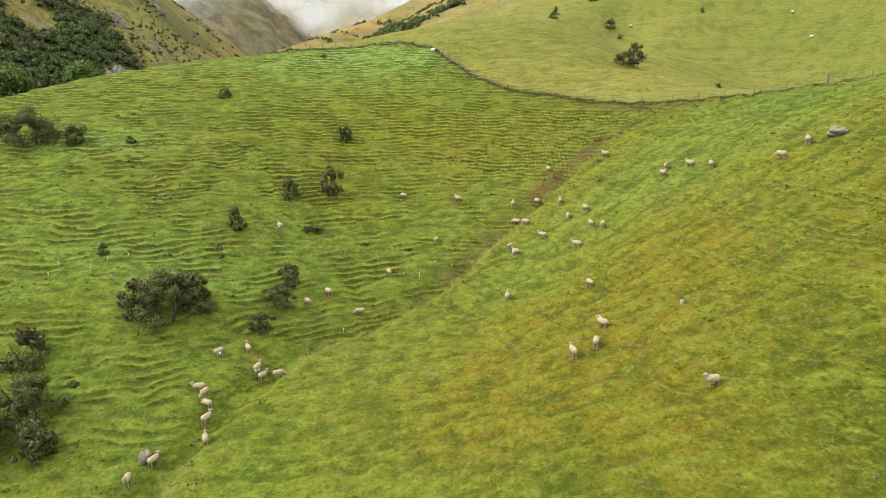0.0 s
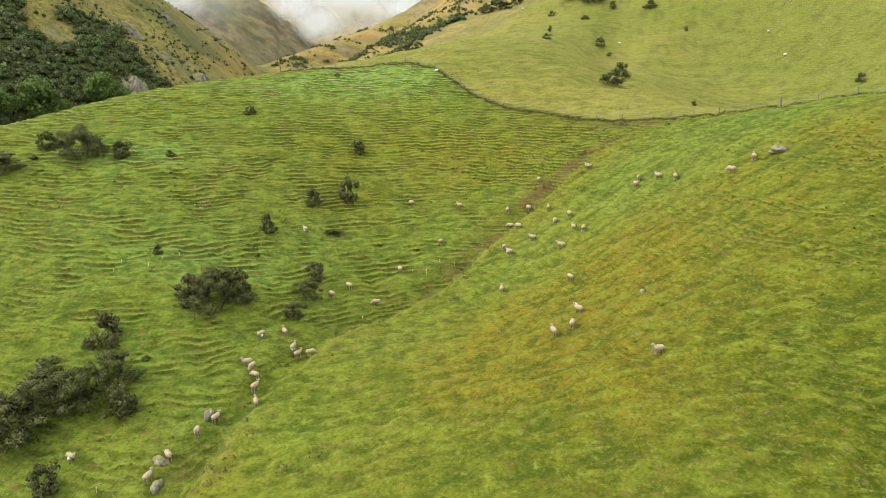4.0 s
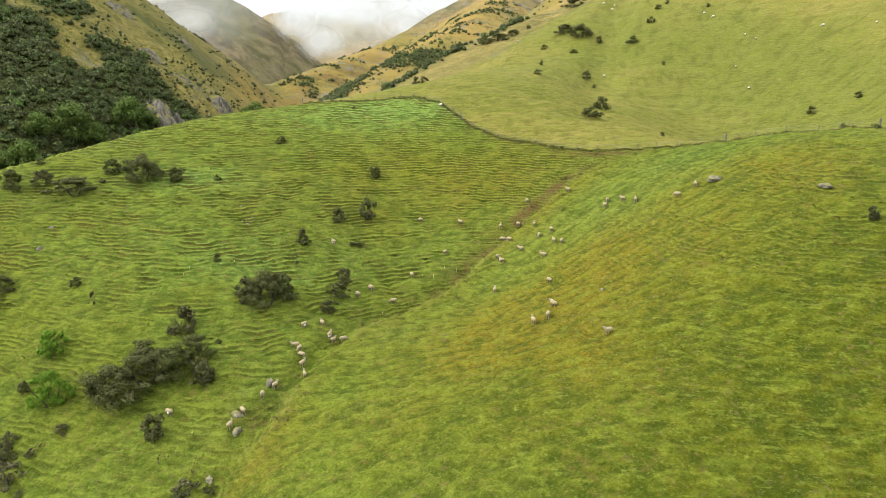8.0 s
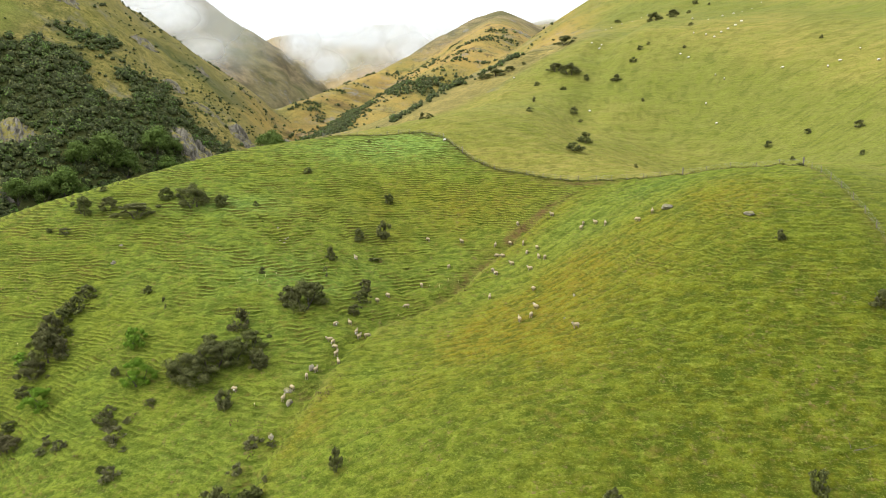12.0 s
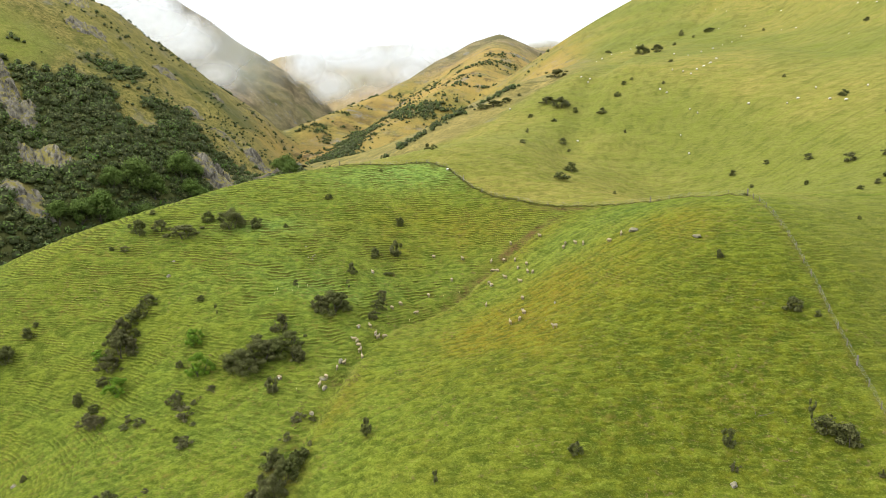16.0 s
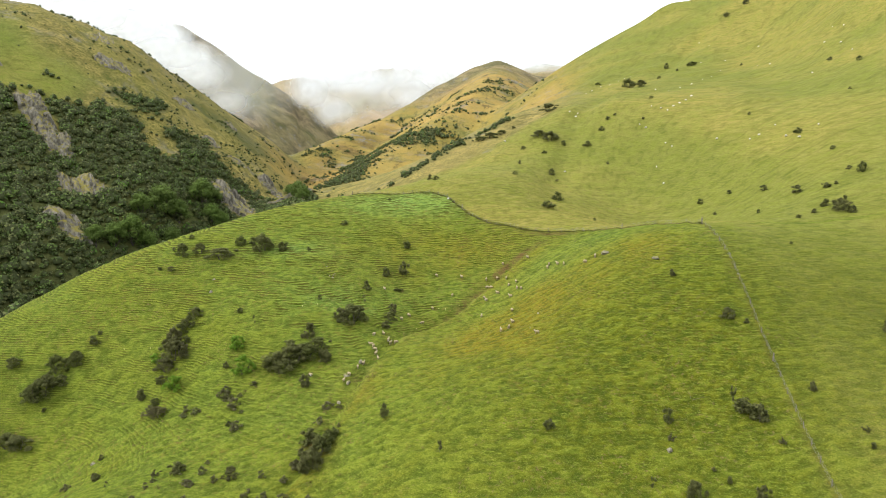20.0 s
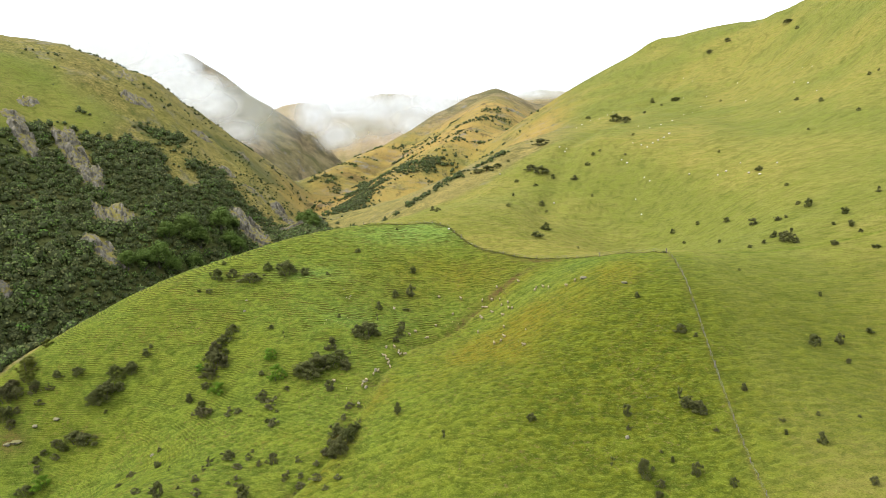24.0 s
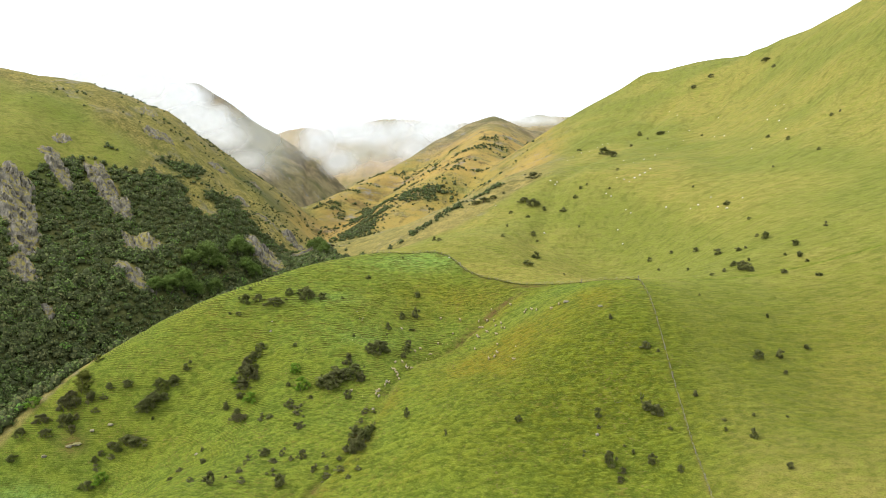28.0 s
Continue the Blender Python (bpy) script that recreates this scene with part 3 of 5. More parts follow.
CRAGS = [
    (-116, 250, 18, 26, 10), (-98, 270, 19, 20, 9), (-169, 193, 24, 14, 8), (-161, 168, 11, 16, 7), (-209, 224, 14, 19, 8), (-199, 217, 14, 17, 8), (-189, 211, 14, 14, 7),
    (-220, 207, 10, 20, 8), (-229, 178, 21, 22, 11), (-217, 165, 17, 27, 11), (-206, 153, 14, 20, 9), (-198, 139, 13, 13, 7), (-180, 128, 8, 7, 4),
    (-150, 303, 14, 8, 4), (-132, 300, 10, 8, 4), (-206, 300, 22, 10, 5), (-236, 236, 12, 7, 4), (-176, 330, 18, 9, 4), (-100, 308, 10, 9, 4), (-228, 330, 19, 8, 4), (-160, 372, 18, 8, 4), (-232, 216, 12, 7, 4),
    (-113, 304, 18, 17, 8), (110, 830, 44, 22, 5),
]


def scrub_cover(x, y):
    """The dark bush on the gorge sides: 1 inside."""
    top = np.interp(x, [p[0] for p in SCRUB_TOP], [p[1] for p in SCRUB_TOP])
    crest = np.interp(x, [p[0] for p in CREST[::-1]], [p[1] for p in CREST[::-1]])
    n = vnoise(x, y, 28, 4, 41)
    inside = np.clip((top + 16 * n - y) / 6, 0, 1) * np.clip((y - crest - 15 - 8 * n) / 6, 0, 1) * np.clip((x + 245) / 10, 0, 1) * np.clip((-40 - x) / 10, 0, 1)
    patches = np.clip((vnoise(x, y, 38, 4, 43) - 0.22) * 6, 0, 1) * np.clip((-x - 90) / 20, 0, 1) * np.clip((y - 150) / 30, 0, 1) * np.clip((420 - y) / 40, 0, 1) * np.clip((x + 225) / 15, 0, 1)
    bare = np.ones(x.shape)
    for cx, cy, w, h, _ in CRAGS:
        a, b = ((x - cx) + (y - cy)) * 0.7, ((y - cy) - (x - cx)) * 0.7
        bare *= np.clip(((a / (0.40 * w)) ** 2 + (b / (0.52 * h)) ** 2 - 1 + 0.8 * n) * 2, 0, 1)
    tongue = np.exp(-((x + 158) / 9) ** 2 - ((y - 256) / 9) ** 2)
    return np.maximum(inside, patches * 0.8) * bare * np.clip(1.3 - 2.2 * tongue + n, 0, 1)


def ridge_scrub(x, y):
    """Dark bands of scrub down the brown hill and along the far spur."""
    d, _, _ = along(x, y, [(-32, 196), (-12, 213), (15, 234), (34, 254)])
    foot, _, _ = along(x, y, [(-15, 446), (-50, 450), (-72, 495), (-92, 545), (-118, 560)])
    bands = 0.8 * np.exp(-(foot / 26) ** 2) * np.clip((vnoise(x, y, 14, 4, 71) - 0.02) * 4, 0, 1) + 0.25 * np.clip((vnoise(x, y, 22, 3, 72) - 0.25) * 5, 0, 1) * np.clip((y - 430) / 40, 0, 1)
    ravine, _, _ = along(x, y, RAVINE)
    bands = np.maximum(bands, np.exp(-(ravine / 13) ** 2) * np.clip(0.55 + 2.0 * vnoise(x, y, 10, 3, 74), 0, 1))
    for px, py, w in ((-14, 631, 9), (6, 595, 14), (2, 500, 12), (40, 690, 10), (-40, 600, 8), (60, 760, 12)):
        bands = np.maximum(bands, 0.22 * np.exp(-((x - px) ** 2 + (y - py) ** 2) / w ** 2))
    return np.maximum(np.exp(-(d / 5) ** 2) * 0.9 * np.clip(vnoise(x, y, 9, 2, 73) * 4, 0, 1), bands)


def mesh_from(name, verts, faces, material, smooth=True):
    """A mesh from arrays of corners and of faces with the same number of corners."""
    verts, faces = np.asarray(verts, dtype=np.float32), np.asarray(faces, dtype=np.int32)
    me = bpy.data.meshes.new(name)
    k = faces.shape[1]
    me.vertices.add(len(verts))
    me.vertices.foreach_set("co", verts.ravel())
    me.loops.add(faces.size)
    me.loops.foreach_set("vertex_index", faces.ravel())
    me.polygons.add(len(faces))
    me.polygons.foreach_set("loop_start", np.arange(0, faces.size, k, dtype=np.int32))
    me.polygons.foreach_set("use_smooth", np.full(len(faces), smooth))
    me.update(calc_edges=True)
    me.materials.append(material)
    return me


gx = spaced(-84, 68, 0.5, ((320, 3.2), (5200, 500)), ((-260, 1.9), (-700, 14), (-5200, 500)))
gy = spaced(-10, 126, 0.22, ((330, 2.0), (700, 5.0), (1250, 16), (5200, 400)), ((-60, 0.9), (-4200, 500)))
GX, GY = np.meshgrid(gx, gy)
GZ, GS = ground_height(GX, GY), smooth_height(GX, GY)
nx, ny = len(gx), len(gy)
ij = (np.arange(ny - 1)[:, None] * nx + np.arange(nx - 1)[None, :]).ravel()
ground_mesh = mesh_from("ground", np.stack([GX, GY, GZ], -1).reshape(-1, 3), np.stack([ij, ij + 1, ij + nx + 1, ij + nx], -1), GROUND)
for key, mask in cover(GX, GY).items():
    ground_mesh.attributes.new(key, "FLOAT", "POINT").data.foreach_set("value", np.ascontiguousarray(mask, dtype=np.float32).ravel())
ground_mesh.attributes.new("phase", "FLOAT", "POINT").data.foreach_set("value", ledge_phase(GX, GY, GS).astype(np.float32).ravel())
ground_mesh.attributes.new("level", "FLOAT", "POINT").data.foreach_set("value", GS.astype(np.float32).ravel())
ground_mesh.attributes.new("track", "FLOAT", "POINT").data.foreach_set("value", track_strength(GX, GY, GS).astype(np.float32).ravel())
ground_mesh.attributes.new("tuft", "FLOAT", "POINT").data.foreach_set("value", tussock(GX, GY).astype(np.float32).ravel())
ground_mesh.attributes.new("scrub", "FLOAT", "POINT").data.foreach_set("value", np.maximum(0.85 * scrub_cover(GX, GY), 0.7 * ridge_scrub(GX, GY)).astype(np.float32).ravel())
ground = tagged(new("ground", ground_mesh), "steep green sheep pasture with contour tracks, gully and brown mountain slopes", "hillside", kind="structure")


def part(name, me, parent, label=""):
    ob = new(name, me)
    ob.parent = parent
    if label:
        ob["label"] = label
    return ob


# ---- shrubs ----
def stem_mesh(rs, ang, lean, height, thick):
    """One bent, tapered stem."""
    verts, faces, rings = [], [], 6
    p, r = np.array([0.05 * math.cos(ang), 0.05 * math.sin(ang), -0.12]), thick
    d = np.array([math.cos(ang) * lean, math.sin(ang) * lean, 1.0])
    for j in range(rings):
        verts += [(p[0] + r * math.cos(s * 6.283 / 6), p[1] + r * math.sin(s * 6.283 / 6), p[2]) for s in range(6)]
        p = p + d * (height / rings)
        d = d + rs.uniform(-0.3, 0.3, 3) * np.array([1, 1, 0.3])
        r *= 0.72
    for j in range(rings - 1):
        for s in range(6):
            a, b = j * 6 + s, j * 6 + (s + 1) % 6
            faces.append((a, b, b + 6, a + 6))
    return mesh_from("stem", verts, faces, BARK)


def leaf_points(rs, n, lobes):
    """Places and outward ways of leaf sprays on a few uneven lobes."""
    which = rs.randint(0, len(lobes), n)
    c = np.array([l[:3] for l in lobes])[which]
    r = np.array([l[3:6] for l in lobes])[which]
    d = rs.normal(size=(n, 3))
    d /= np.linalg.norm(d, axis=1)[:, None]
    depth = 1.34 - 0.75 * rs.rand(n) ** 0.8
    bump = 1 + 0.16 * np.sin(d[:, 0] * 7 + which) * np.sin(d[:, 1] * 6 + 2 * which) * np.sin(d[:, 2] * 5)
    return c + d * r * (depth * bump)[:, None], d


def spray_arrays(rs, places, ways, size, long=1.5, loose=0.45):
    """Corners of leaf sprays, small bent quads turned outwards, and the way that each one faces."""
    n = len(places)
    far_out = ways / np.linalg.norm(ways, axis=1)[:, None]
    out = far_out + loose * rs.normal(size=(n, 3))
    a = np.cross(out, rs.normal(size=(n, 3)))
    a /= np.linalg.norm(a, axis=1)[:, None]
    b = np.cross(a, out)
    b /= np.linalg.norm(b, axis=1)[:, None]
    s = (size * rs.uniform(0.55, 1.25, n))[:, None]
    c = np.cross(a, b)
    p0, p1 = places - a * s * long * 0.5, places + a * s * long * 0.5
    mid = places + c * s * 0.25
    lit = far_out + 0.35 * rs.normal(size=(n, 3)) + np.array([0, 0, 0.15])
    return np.stack([p0, mid + b * s * 0.5, p1, mid - b * s * 0.5], 1).reshape(-1, 3), lit / np.linalg.norm(lit, axis=1)[:, None]


def spray_mesh(name, rs, places, ways, size, material, long=1.5, loose=0.45, rounded=True):
    """Leaf sprays as one mesh; rounded: lit like the crown that they clothe."""
    v, lit = spray_arrays(rs, places, ways, size, long, loose)
    me = mesh_from(name, v, np.arange(len(v)).reshape(-1, 4), material, rounded)
    if rounded:
        me.normals_split_custom_set_from_vertices(np.repeat(lit, 4, axis=0))
    return me


def make_shrub(kind, seed, leaves, tall=1.0, leaf=0.048):
    """A shrub one metre wide and as high as tall, on several stems."""
    rs = np.random.RandomState(seed)
    lobes = []
    count = 24 if leaves > 5000 else {"t": 8, "b": 9, "l": 9}.get(kind, 14)
    for k in range(count):
        ang, rad = 2.4 * k + rs.rand(), 0.38 * math.sqrt((k + 0.3) / count)
        rad *= rs.uniform(0.5, 1.5)
        h = tall * (0.72 - 0.52 * (rad / 0.33) * rs.uniform(0.3, 1.3))
        size = rs.uniform(0.055, 0.125) if leaves > 5000 else rs.uniform(0.06, 0.16)
        if kind == "t":
            rad, h, size = rad * 0.75, tall * rs.uniform(0.2, 0.85), size * 0.9
        lobes.append((rad * math.cos(ang), rad * math.sin(ang), max(h, 0.10), size, size * rs.uniform(0.8, 1.15), size * tall * rs.uniform(0.75, 1.1)))
    if kind != "t":
        for k in range(4):
            ang, size, rad = 1.57 * k + 1.4 * rs.rand(), rs.uniform(0.11, 0.18), rs.uniform(0.12, 0.34)
            lobes.append((rad * math.cos(ang), rad * math.sin(ang), 0.10, size, size, size * 0.9))
    places, ways = leaf_points(rs, leaves, lobes)
    root = new({"t": "small_tree"}.get(kind, "shrub"))
    for k in range(1 if kind == "t" else 3):
        part("stem", stem_mesh(rs, 2.1 * k + rs.rand(), 0.05 if kind == "t" else 0.45, 0.85 * tall, 0.03), root)
    part("crown", spray_mesh("crown", rs, places, ways, leaf, LEAF[{"t": "d"}.get(kind, kind)]), root)
    return root


SHRUB_LABEL = {
    "d": "dark green thorny shrub standing on the grassy slope",
    "b": "brown half-bare twiggy shrub on the hillside",
    "g": "fresh bright green leafy bush in the gully",
    "y": "yellow-green round bush at the edge of the gorge",
    "l": "grey-green dead bracken clump in rough grass",
    "t": "slender dark small tree standing alone on grass",
}
KINDS = {k: [make_shrub(k, 100 * i + j, 1100 if k in "bl" else 1900, 1.6 if k == "t" else 0.85) for j in range({'d': 6, 'b': 3}.get(k, 2))] for i, k in enumerate("dbgylt")}
SPARE = {k: [make_shrub(k, 850 + j, 800, 0.85, 0.066) for j in range(5)] for k in 'd'}
LARGE = {k: [make_shrub(k, 700 + 10 * i + j, 9500, 0.85, 0.019) for j in range(4 if k == 'd' else 1)] for i, k in enumerate('dbgy')}


def plant(rows, group):
    for i, (x, y, w, h, kind) in enumerate(rows):
        pool = SPARE[kind] if y > 100 and kind in SPARE and w < 6 else LARGE[kind] if w > 4.0 and kind in LARGE else KINDS[kind]
        src = pool[int(abs(x * 7 + y * 3)) % len(pool)]
        tall = 1.6 if kind == "t" else 0.85
        m = pose(x, y, ground_at(x, y) - 0.05, 0, 0, (x * 37 + y * 53) % 360) @ Matrix.Diagonal((w * (1.02 + 0.18 * math.sin(x * 3.1)), w * (1.02 + 0.18 * math.cos(y * 2.3)), h / tall, 1))
        tagged(copy_thing(src, m), SHRUB_LABEL[kind], "tree" if kind == "t" else "shrub", group)


plant([
    (-77.4, 82.2, 5.4, 5.0, "d"), (-73.1, 84.2, 4.3, 3.9, "d"), (-66.2, 81.7, 7.7, 3.9, "d"), (-62.6, 88.8, 3.6, 3.6, "d"), (-55.6, 85.6, 8.8, 6.3, "d"),
    (-49.6, 85.6, 3.9, 3.5, "d"), (-42.2, 85.4, 1.4, 1.6, "d"), (-78.9, 93.2, 2.0, 1.6, "d"), (-77.7, 75.3, 3.4, 1.7, "b"), (-81.0, 75.6, 1.7, 1.3, "d"),
    (-34.2, 101.1, 2.1, 1.9, "d"),
], "shrubs in a row along the crest")
plant([
    (-14.1, 90.9, 2.8, 3.2, "d"), (-19.0, 77.5, 3.0, 3.4, "d"), (-14.4, 79.5, 3.1, 5.0, "d"), (-23.5, 69.7, 2.9, 3.3, "d"), (-23.4, 63.8, 1.4, 2.5, "t"),
    (-25.3, 54.5, 6.7, 6.1, "d"), (-28.2, 54.7, 3.7, 4.0, "d"), (-24.0, 57.2, 3.4, 3.8, "d"), (-16.3, 58.9, 4.1, 3.1, "d"), (-16.0, 62.6, 2.8, 3.2, "b"),
    (-17.0, 55.1, 2.7, 2.4, "d"), (-34.4, 61.4, 1.4, 1.7, "d"), (-53.4, 57.6, 2.1, 1.7, "d"), (-48.6, 52.9, 1.3, 2.7, "t"), (-15.8, 72.4, 3.0, 0.9, "d"),
], "shrubs on the hill face")
plant([
    (-65.2, 59.4, 4.5, 3.1, "d"), (-66.9, 56.4, 3.1, 2.7, "d"), (-67.7, 52.5, 4.7, 5.7, "b"), (-64.2, 48.6, 3.3, 4.1, "b"), (-67.0, 46.0, 5.5, 4.2, "b"),
    (-63.0, 40.5, 5.0, 4.1, "g"), (-70.8, 49.0, 3.3, 2.6, "g"), (-64.7, 52.1, 2.3, 2.3, "d"), (-67.0, 43.0, 2.9, 2.5, "d"), (-64.4, 34.5, 5.1, 3.0, "b"),
    (-70.7, 40.7, 2.2, 3.4, "d"),
], "shrubs in the side cleft")
plant([
    (-88.6, 54.9, 2.4, 3.0, "d"), (-88.0, 56.8, 1.4, 1.4, "d"), (-105.8, 50.8, 4.6, 3.3, "d"), (-91.7, 52.4, 3.0, 2.5, "d"), (-94.8, 50.0, 5.0, 5.6, "d"),
    (-96.7, 45.2, 7.1, 5.8, "d"), (-92.6, 47.6, 3.3, 3.3, "d"), (-94.2, 43.0, 1.4, 1.3, "d"), (-120.7, 52.4, 6.4, 4.7, "y"), (-122.3, 47.4, 5.9, 4.2, "b"),
    (-111.9, 47.7, 3.3, 2.6, "b"), (-115.7, 46.7, 3.6, 3.2, "b"), (-119.5, 41.7, 3.5, 3.8, "d"), (-112.8, 44.4, 2.6, 1.9, "b"), (-96.8, 37.1, 6.5, 3.7, "d"),
    (-101.8, 36.0, 3.1, 2.1, "d"), (-73.2, 27.9, 1.5, 1.5, "d"),
], "shrubs near the gorge edge")
plant([
    (-50.8, 46.8, 3.6, 4.2, "g"), (-47.2, 39.6, 6.2, 5.3, "g"), (-51.9, 42.1, 1.9, 1.9, "d"), (-34.3, 48.2, 3.9, 4.6, "b"), (-33.4, 41.1, 6.2, 4.7, "d"),
    (-38.7, 38.3, 8.5, 5.2, "d"), (-29.2, 40.1, 4.0, 4.0, "d"), (-32.2, 33.1, 2.7, 3.6, "d"), (-37.6, 43.8, 3.5, 3.2, "d"), (-46.6, 30.8, 3.8, 2.9, "l"),
    (-44.2, 24.3, 2.5, 2.8, "l"), (-49.7, 35.5, 2.1, 1.8, "l"),
], "thicket beside the gully")
plant([
    (-24.1, 14.7, 3.7, 4.0, "d"), (-26.1, 10.1, 5.1, 4.9, "d"), (-26.2, 25.9, 3.1, 2.0, "l"), (-28.6, 13.9, 2.6, 2.4, "b"), (-26.9, 21.7, 2.2, 1.7, "l"),
    (-14.1, 17.6, 1.9, 3.5, "d"), (-29.8, 4.2, 2.9, 2.0, "l"), (-33.2, 3.7, 3.2, 1.7, "l"),
], "shrubs along the gully")
plant([
    (-51.2, 13.8, 3.2, 2.6, "d"), (-40.5, 10.5, 2.8, 3.1, "b"), (-46.5, 12.7, 1.8, 2.1, "l"), (-54.9, 4.0, 2.2, 2.4, "l"), (-55.2, 9.5, 1.5, 1.5, "l"),
    (-59.5, -2.4, 2.8, 4.4, "d"), (-43.5, -0.6, 3.5, 3.8, "d"), (-102.9, 28.8, 5.0, 4.4, "g"), (-106.4, 27.6, 4.4, 3.2, "d"), (-64.3, 13.4, 0.9, 1.6, "t"),
    (-65.8, 1.3, 2.4, 1.7, "l"),
], "shrubs on the lower slope")
plant([
    (46.3, 40.1, 1.8, 2.1, "d"), (52.9, 27.1, 2.8, 2.8, "d"), (55.9, 25.3, 1.3, 1.4, "d"), (46.4, 9.1, 1.5, 3.5, "t"), (47.3, 7.5, 3.7, 3.2, "d"),
    (49.3, 5.7, 3.2, 3.7, "d"), (34.8, 7.4, 2.2, 3.2, "d"), (34.4, 4.4, 1.7, 1.5, "b"), (14.8, 7.0, 2.1, 2.2, "d"), (-3.6, 4.9, 1.2, 2.2, "t"),
    (50.8, 1.0, 1.2, 1.4, "b"), (28.9, -3.7, 1.4, 2.3, "t"), (34.2, -6.6, 4.2, 4.9, "d"), (36.6, -9.1, 2.0, 2.0, "b"), (40.4, -4.0, 1.1, 1.6, "d"),
    (43.5, -8.0, 2.0, 3.5, "d"), (48.6, -11.9, 1.9, 2.3, "d"), (35.4, -11.3, 1.9, 1.9, "b"), (39.0, -1.6, 0.9, 0.9, "b"), (61.1, 63.4, 1.4, 0.9, "d"),
], "shrubs on the spur")
plant([
    (60.2, 9.7, 1.9, 2.3, "d"), (77.4, 50.5, 0.8, 1.0, "d"), (95.2, 42.8, 1.4, 1.7, "d"), (84.0, 25.2, 3.4, 3.6, "d"), (90.6, 26.5, 2.8, 3.5, "d"),
    (88.9, 20.1, 1.8, 1.6, "d"), (100.6, 31.0, 2.6, 1.6, "d"), (63.5, 0.4, 1.2, 1.3, "b"), (62.5, -2.9, 1.1, 1.4, "d"), (70.8, 0.8, 1.2, 1.1, "d"),
    (66.9, -7.2, 2.2, 3.1, "d"), (78.4, -0.1, 0.9, 0.9, "d"), (69.3, -18.3, 1.4, 2.0, "d"), (94.6, 71.6, 1.8, 1.6, "d"),
], "shrubs past the fence")
plant([
    (100.0, 69.4, 5.0, 4.3, "d"), (99.2, 74.6, 3.0, 3.0, "d"), (102.0, 67.5, 2.1, 2.5, "d"), (104.9, 75.5, 1.5, 1.9, "d"), (106.5, 86.9, 2.7, 2.0, "d"),
    (109.0, 86.5, 1.6, 1.2, "d"), (101.2, 92.3, 3.6, 3.2, "d"), (98.2, 106.0, 2.6, 2.4, "d"), (92.2, 116.8, 2.0, 1.8, "d"), (84.5, 121.1, 2.5, 2.5, "d"),
    (88.4, 88.6, 1.8, 1.6, "d"), (84.1, 107.7, 1.5, 1.3, "d"), (88.8, 68.5, 1.6, 1.4, "d"), (117.1, 88.2, 3.5, 3.9, "d"), (116.0, 92.3, 1.8, 1.6, "d"),
    (122.2, 76.9, 2.6, 3.0, "d"), (119.8, 69.9, 2.9, 2.5, "d"), (120.4, 66.3, 1.6, 1.4, "d"),
], "shrubs on the far paddock")
plant([
    (116.4, 73.0, 1.5, 1.3, "d"), (110.9, 63.1, 2.4, 1.9, "d"), (136.8, 83.4, 1.5, 2.7, "d"), (120.6, 108.5, 1.9, 1.7, "d"), (120.6, 129.6, 3.3, 2.8, "d"),
    (118.0, 160.2, 1.6, 1.6, "d"), (155.3, 157.4, 1.6, 1.3, "d"), (187.8, 226.4, 2.6, 2.6, "d"), (185.4, 199.9, 2.7, 2.7, "d"), (180.5, 162.9, 2.4, 1.8, "d"),
    (209.9, 202.0, 2.4, 2.4, "d"), (214.5, 201.8, 1.5, 1.8, "d"), (272.9, 398.7, 10.5, 3.8, "d"), (264.1, 369.1, 3.6, 3.2, "d"), (244.4, 443.7, 7.3, 4.7, "d"),
    (225.7, 436.0, 6.2, 4.6, "d"), (165.9, 347.8, 8.7, 3.9, "d"), (153.8, 341.2, 2.1, 2.1, "d"), (119.9, 58.5, 2.7, 1.7, "d"),
], "shrubs high on the hill")
plant([
    (113.4, 312.8, 12.1, 7.3, "d"), (106.5, 264.7, 7.9, 5.4, "d"), (156.6, 370.0, 3.7, 5.5, "d"), (137.1, 327.8, 2.9, 2.5, "d"), (93.7, 207.1, 2.1, 1.5, "d"),
    (83.0, 183.1, 1.7, 1.4, "d"), (69.7, 190.7, 2.3, 2.0, "d"), (73.2, 193.0, 1.5, 1.5, "d"), (65.3, 183.1, 2.8, 2.6, "d"), (57.6, 175.5, 3.6, 3.1, "d"),
    (103.5, 352.5, 4.0, 2.2, "d"), (62.3, 159.7, 1.6, 1.6, "d"), (39.4, 191.8, 7.0, 4.1, "d"), (43.5, 185.4, 8.0, 5.2, "d"), (48.6, 181.7, 2.8, 2.8, "d"),
    (51.5, 239.3, 10.1, 5.4, "d"), (186.5, 318.8, 2.0, 2.0, "d"),
], "shrubs in the fold of the hill")
plant([
    (14.3, 217.5, 6.4, 3.2, "d"), (19.5, 218.9, 8.3, 4.1, "d"), (25.0, 219.5, 6.4, 3.2, "d"), (31.6, 225.2, 2.9, 1.9, "d"), (39.2, 155.9, 2.9, 3.1, "d"),
    (39.3, 174.5, 2.5, 1.7, "d"), (31.2, 183.1, 2.0, 2.0, "d"), (27.2, 160.9, 1.1, 2.1, "d"), (22.8, 136.6, 2.2, 1.7, "d"), (40.6, 150.5, 1.5, 1.3, "d"),
    (35.9, 122.3, 4.1, 4.1, "d"), (30.4, 108.7, 4.8, 3.0, "d"), (44.8, 105.2, 1.3, 1.3, "d"), (-8.5, 143.1, 2.5, 3.0, "d"), (-6.1, 136.0, 2.9, 2.4, "d"),
    (-21.6, 117.6, 1.1, 0.9, "d"),
], "shrubs on the far spur")
